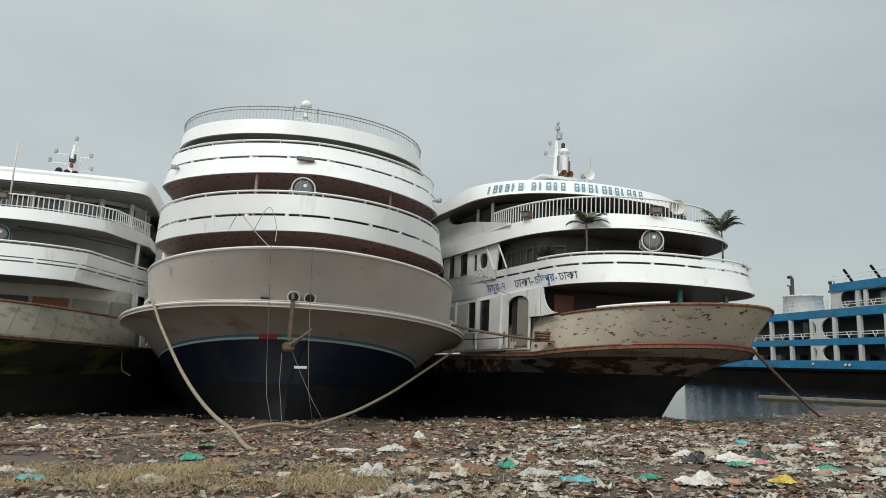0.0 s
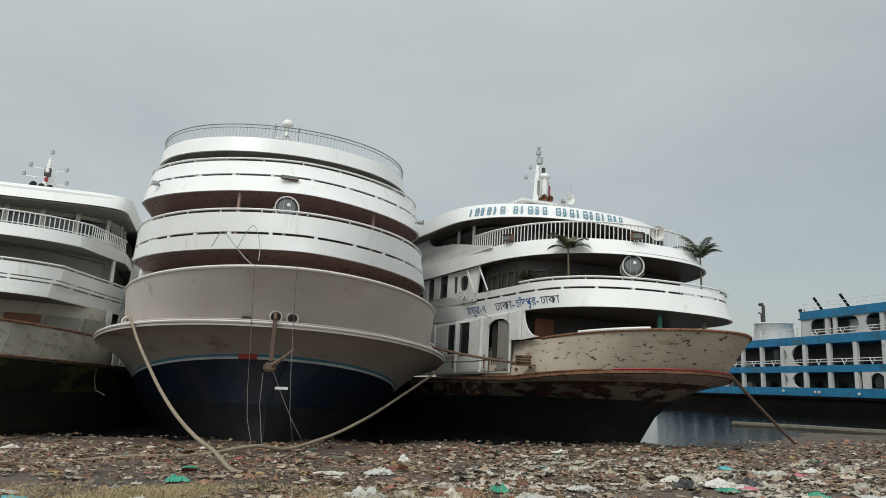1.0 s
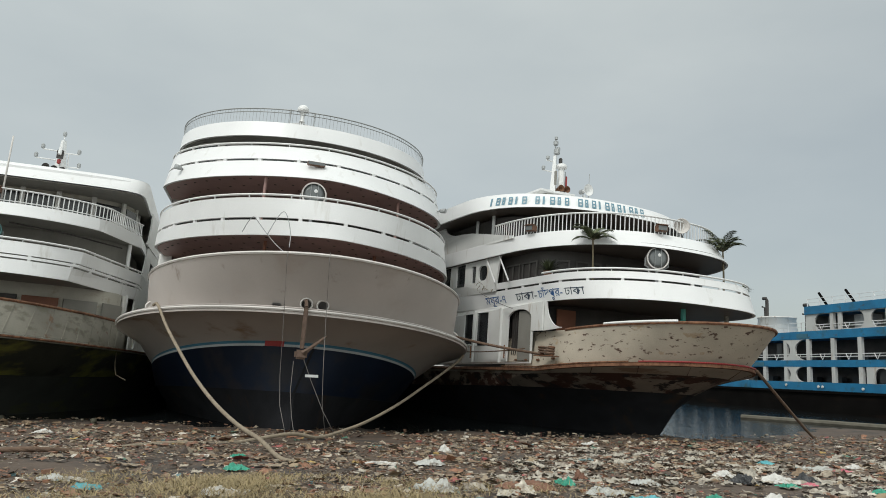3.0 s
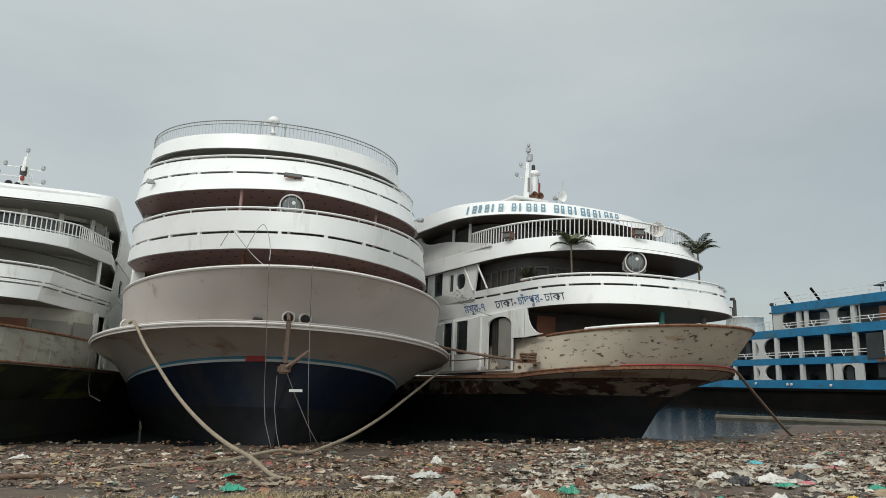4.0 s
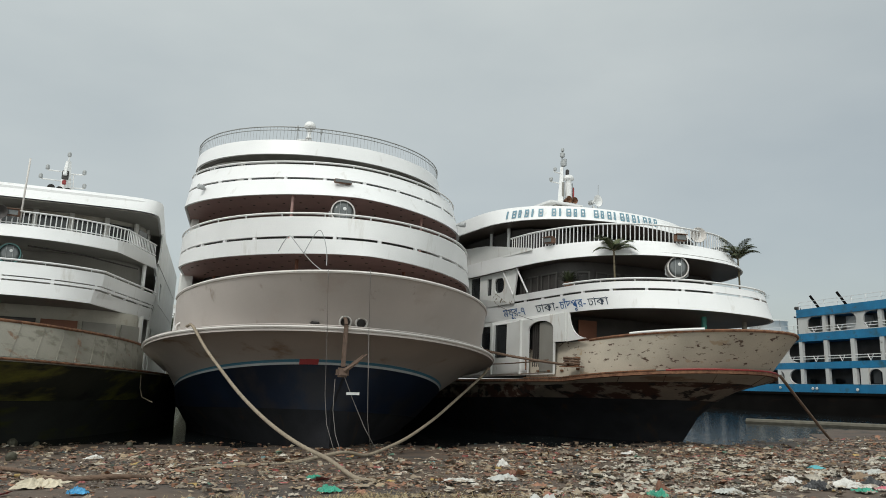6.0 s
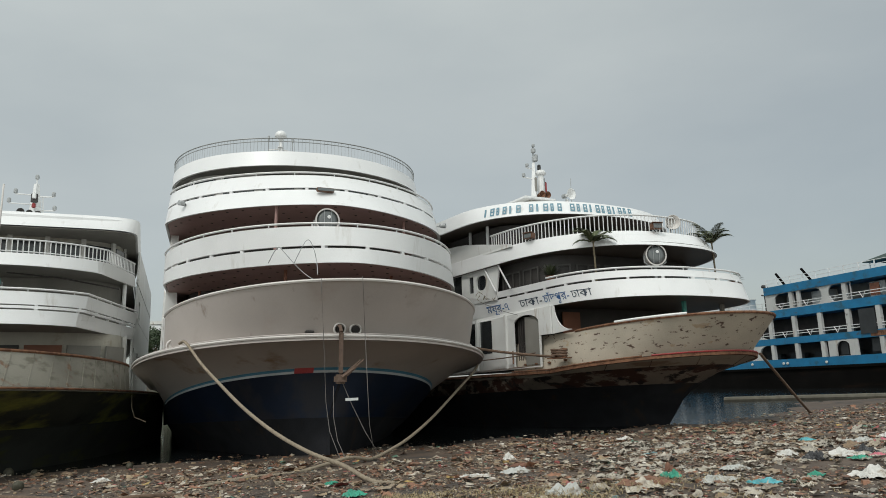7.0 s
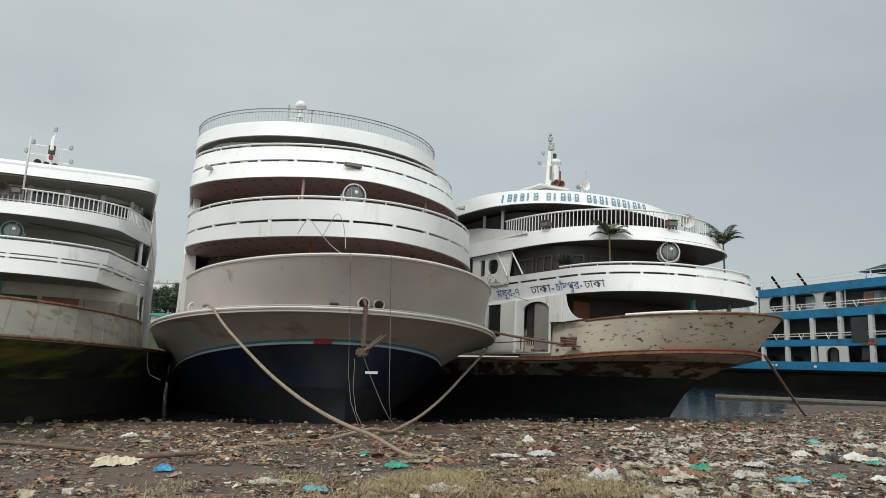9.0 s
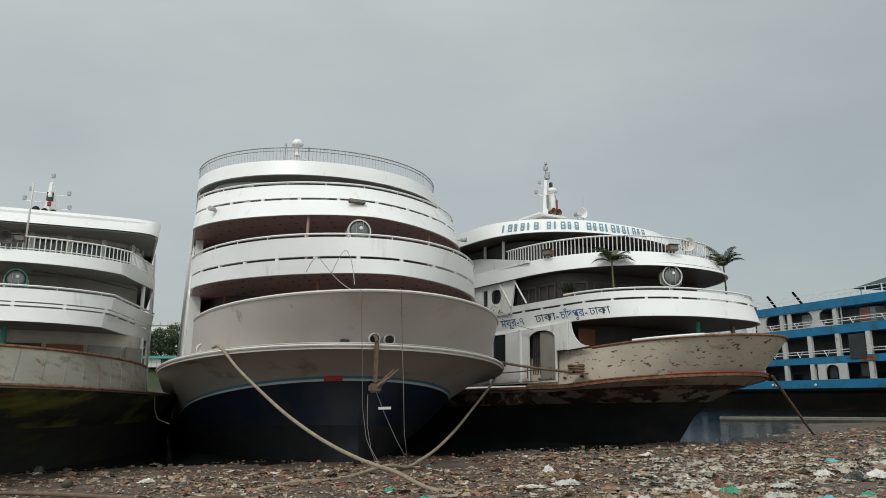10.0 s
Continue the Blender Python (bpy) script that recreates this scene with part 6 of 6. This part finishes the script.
# lumps of brick and mud between the scraps
def rubble(name, count, x0, x1, y0, y1, smin, smax, label, seed):
    rng = np.random.default_rng(seed)
    vs, fs = [], []
    cube = [(-1, -1, -1), (1, -1, -1), (1, 1, -1), (-1, 1, -1), (-1, -1, 1), (1, -1, 1), (1, 1, 1), (-1, 1, 1)]
    for i in range(count):
        x, y = rng.uniform(x0, x1), rng.uniform(y0, y1)
        if not patchy(x, y, rng.random() * 0.8):
            continue
        z = gz(x, y)
        if z < -0.04:
            continue
        s = smin * (smax / smin) ** (rng.random() ** 2)
        a = rng.uniform(0, 6.283)
        b = len(vs)
        asp, hh = rng.uniform(0.5, 1.0), rng.uniform(0.3, 0.7)
        for p, q, r in cube:
            k = rng.uniform(0.55, 1.0)
            px, py = p * s * k * 0.5, q * s * k * asp * 0.5
            vs.append((x + px * math.cos(a) - py * math.sin(a), y + px * math.sin(a) + py * math.cos(a), max(z, 0.0) + s * 0.12 + r * s * hh * rng.uniform(0.3, 0.5)))
        fs += [(b, b + 3, b + 2, b + 1), (b + 4, b + 5, b + 6, b + 7), (b, b + 1, b + 5, b + 4), (b + 1, b + 2, b + 6, b + 5), (b + 2, b + 3, b + 7, b + 6), (b + 3, b, b + 4, b + 7)]
    return tagged(raw(name, vs, fs, LITTER), label, "rubble", kind="stuff")


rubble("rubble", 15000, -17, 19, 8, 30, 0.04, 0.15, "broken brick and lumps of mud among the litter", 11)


# ---- single pieces of rubbish that stand out on the bank ----
def rag_mesh(seed, w, d, h, n=19):
    """A crumpled sheet lying in folds."""
    o = seed * 7.3
    bm = bmesh.new()
    g = []
    for j in range(n):
        for i in range(n):
            u, v = i / (n - 1) * 2 - 1, j / (n - 1) * 2 - 1
            r = max(abs(u), abs(v))
            ed = 1 + 0.45 * noise.noise((u * 1.5 + o, v * 1.5, 1.0)) + 0.25 * noise.noise((u * 4 + o, v * 4, 6.0))
            x, y = u * w / 2 * ed, v * d / 2 * ed
            f = 0.35 + 0.55 * noise.noise((u * 1.3 + o, v * 1.3, 0)) + 0.30 * abs(noise.noise((u * 3 + o, v * 3, 3)))
            z = max(0.0, h * f) * (1 - r ** 2.2) + 0.012 + (0.02 + 0.22 * h) * abs(noise.noise((u * 5 + o, v * 5, 8))) + 0.08 * h * noise.noise((u * 11 + o, v * 11, 5))
            g.append(bm.verts.new((x, y, z)))
    for j in range(n - 1):
        for i in range(n - 1):
            bm.faces.new((g[j * n + i], g[j * n + i + 1], g[(j + 1) * n + i + 1], g[(j + 1) * n + i]))
    return bm


def sheet(name, x, y, w, d, h, material, label, cat, seed, turn=0.0):
    ob = part(name, rag_mesh(seed, w * 0.62, d * 0.62, h * 0.62), material)
    ob.matrix_world = pose(x, y, gz(x, y) + 0.01, 0, 0, turn)
    return tagged(ob, label, cat)


P_WHITE = mat("white_plastic_sheet", (0.62, 0.60, 0.56), 0.4, vary=0.2, scale=6, fine=25, bump=0.3, stain=(0.28, 0.23, 0.18), amount=0.5, stain_scale=(5, 5, 5))
P_GREY = mat("greyish_plastic_sheet", (0.46, 0.46, 0.43), 0.45, vary=0.15, scale=6, fine=25, bump=0.3, stain=(0.22, 0.18, 0.14), amount=0.4, stain_scale=(5, 5, 5))
P_BLACK = mat("black_plastic", (0.03, 0.03, 0.032), 0.4, vary=0.3, scale=6, bump=0.3)
P_GREEN = mat("green_plastic", (0.04, 0.30, 0.20), 0.45, vary=0.25, scale=6, bump=0.3)
P_TEAL = mat("turquoise_plastic", (0.10, 0.38, 0.42), 0.45, vary=0.25, scale=6, bump=0.3)
P_BEIGE = mat("beige_sackcloth", (0.56, 0.49, 0.37), 0.8, vary=0.15, scale=6, bump=0.4)
P_BLUE = mat("bright_blue_plastic", (0.05, 0.27, 0.50), 0.45, vary=0.25, scale=6, bump=0.3)
P_PINK = mat("pink_plastic", (0.55, 0.16, 0.20), 0.5, vary=0.25, scale=6, bump=0.3)
P_YELLOW = mat("yellow_plastic", (0.58, 0.42, 0.07), 0.5, vary=0.25, scale=6, bump=0.3)
P_BROWN = mat("brown_rag", (0.20, 0.10, 0.065), 0.8, vary=0.25, scale=6, bump=0.4)
PIECES = (
    ("plastic_sheet", 4.75, 12.7, 1.0, 0.7, 0.30, P_WHITE, "white plastic sheeting heaped on the bank", 1, 10),
    ("plastic_bag", 4.05, 12.5, 0.55, 0.6, 0.32, P_BLACK, "torn black plastic bag in the heap", 2, 40),
    ("plastic_bag", 5.25, 12.9, 0.7, 0.35, 0.30, P_BLACK, "torn black plastic bag in the heap", 3, 0),
    ("plastic_sheet", 4.2, 13.6, 0.8, 0.5, 0.22, P_WHITE, "dull white plastic sheet", 4, 60),
    ("sack", -8.12, 12.6, 1.05, 0.8, 0.34, P_BEIGE, "beige cloth sack lying in folds", 5, 15),
    ("plastic_bag", -7.2, 11.6, 0.42, 0.32, 0.2, P_BLUE, "crumpled bright blue plastic bag on the bank", 6, 0),
    ("plastic_bag", -3.8, 11.95, 0.5, 0.4, 0.2, P_GREEN, "crumpled green plastic bag on the bank", 7, 20),
    ("plastic_bag", -4.2, 14.0, 0.45, 0.3, 0.12, P_GREEN, "crumpled green plastic bag on the bank", 8, 70),
    ("plastic_bag", 0.9, 11.2, 0.36, 0.32, 0.28, P_GREEN, "crumpled bright green plastic bag on the bank", 9, 0),
    ("plastic_bag", 2.7, 10.4, 0.5, 0.3, 0.16, P_GREEN, "crumpled green plastic bag on the bank", 10, 50),
    ("plastic_bag", 4.5, 12.0, 0.45, 0.3, 0.15, P_GREEN, "crumpled green plastic bag on the bank", 11, 0),
    ("plastic_bag", 5.2, 12.9, 0.4, 0.3, 0.16, P_TEAL, "crumpled turquoise plastic bag on the bank", 12, 30),
    ("plastic_bag", 1.65, 9.9, 0.6, 0.4, 0.2, P_TEAL, "crumpled turquoise plastic bag on the bank", 13, 10),
    ("plastic_bag", 6.3, 16.4, 0.5, 0.35, 0.18, P_TEAL, "crumpled pale turquoise plastic bag on the bank", 14, 0),
    ("plastic_sheet", -0.45, 16.5, 0.4, 0.4, 0.34, P_WHITE, "crisp white plastic bag standing up", 15, 0),
    ("plastic_sheet", -1.7, 13.5, 0.95, 0.4, 0.14, P_WHITE, "pale flattened plastic sheet", 16, 5),
    ("plastic_sheet", -0.9, 13.9, 0.8, 0.45, 0.22, P_GREY, "greyish crumpled plastic sheet", 17, 0),
    ("plastic_sheet", 6.8, 15.2, 1.2, 0.6, 0.25, P_GREY, "greyish crumpled plastic sheet", 18, 20),
    ("plastic_bag", 7.9, 15.8, 0.5, 0.4, 0.22, P_WHITE, "crumpled white plastic bag on the bank", 19, 0),
    ("plastic_bag", 7.2, 15.0, 0.5, 0.25, 0.12, P_PINK, "crumpled faded pink plastic bag on the bank", 20, 0),
    ("plastic_bag", 4.9, 12.1, 0.3, 0.2, 0.12, P_PINK, "crumpled faded pink plastic bag on the bank", 21, 0),
    ("plastic_bag", 4.35, 10.15, 0.5, 0.3, 0.2, P_YELLOW, "crumpled yellow plastic bag on the bank", 22, 0),
    ("plastic_sheet", -0.95, 10.4, 0.7, 0.6, 0.36, P_GREY, "greyish plastic sheet standing in folds", 23, 0),
    ("plastic_sheet", -3.4, 9.3, 0.8, 0.5, 0.18, P_WHITE, "white plastic sheet half under straw", 24, 0),
    ("plastic_sheet", 1.2, 10.4, 0.8, 0.55, 0.28, P_GREY, "greyish crumpled plastic sheet", 25, 40),
    ("rag", 0.3, 10.6, 1.1, 0.7, 0.26, P_BROWN, "brown rag tangled with scraps", 26, 0),
    ("rag", -0.6, 14.8, 0.6, 0.3, 0.18, P_BROWN, "crumpled dark brown rag on the bank", 27, 0),
    ("plastic_sheet", 3.2, 9.9, 0.9, 0.6, 0.3, P_WHITE, "dull white plastic sheet", 28, 0),
    ("plastic_sheet", 2.2, 11.8, 0.7, 0.5, 0.2, P_GREY, "greyish crumpled plastic sheet", 29, 0),
    ("rag", 1.4, 12.4, 0.3, 0.25, 0.3, P_BROWN, "reddish brown rag standing up", 30, 0),
    ("plastic_sheet", 3.7, 20.8, 0.7, 0.4, 0.18, P_WHITE, "crumpled white plastic sheet on the bank", 31, 0),
    ("plastic_sheet", -9.3, 18.2, 0.5, 0.4, 0.2, P_WHITE, "crumpled white plastic bag on the bank", 32, 0),
    ("plastic_sheet", -5.6, 10.3, 0.8, 0.4, 0.14, P_GREY, "crumpled greyish plastic sheet on the bank", 33, 0),
    ("plastic_bag", -5.0, 9.6, 0.5, 0.35, 0.15, P_TEAL, "crumpled turquoise plastic bag on the bank", 34, 0),
    ("plastic_sheet", 6.2, 10.9, 0.8, 0.5, 0.25, P_GREY, "greyish crumpled plastic sheet", 35, 0),
    ("plastic_bag", 5.6, 11.4, 0.45, 0.3, 0.15, P_GREEN, "crumpled green plastic bag on the bank", 36, 0),
)
for nm, x, y, w, d, h, mt, lb, sd, tn_ in PIECES:
    sheet(nm, x, y, w, d, h, mt, lb, nm.replace("_", " "), sd, tn_)
HUSK = mat("wet_husk", (0.06, 0.055, 0.035), 0.7, vary=0.4, scale=8)
# husks washed up by the shore
for k, (x, y, r) in enumerate(((-13.2, 23.0, 0.14), (-12.3, 22.4, 0.1), (-10.8, 17.6, 0.12), (-14.6, 22.2, 0.12), (-9.9, 22.6, 0.1))):
    ob = part("coconut_husk", bm_lathe([(0.02, -r), (r * 0.7, -r * 0.7), (r, 0), (r * 0.75, r * 0.62), (r * 0.2, r * 0.95), (0.01, r)], seg=14), HUSK, None, "", True)
    ob.matrix_world = pose(x, y, max(0.03, gz(x, y) + r * 0.6), 30 * k, 20, 0)
    tagged(ob, "discarded coconut husk at the water's edge", "coconut", "husks at the shore")
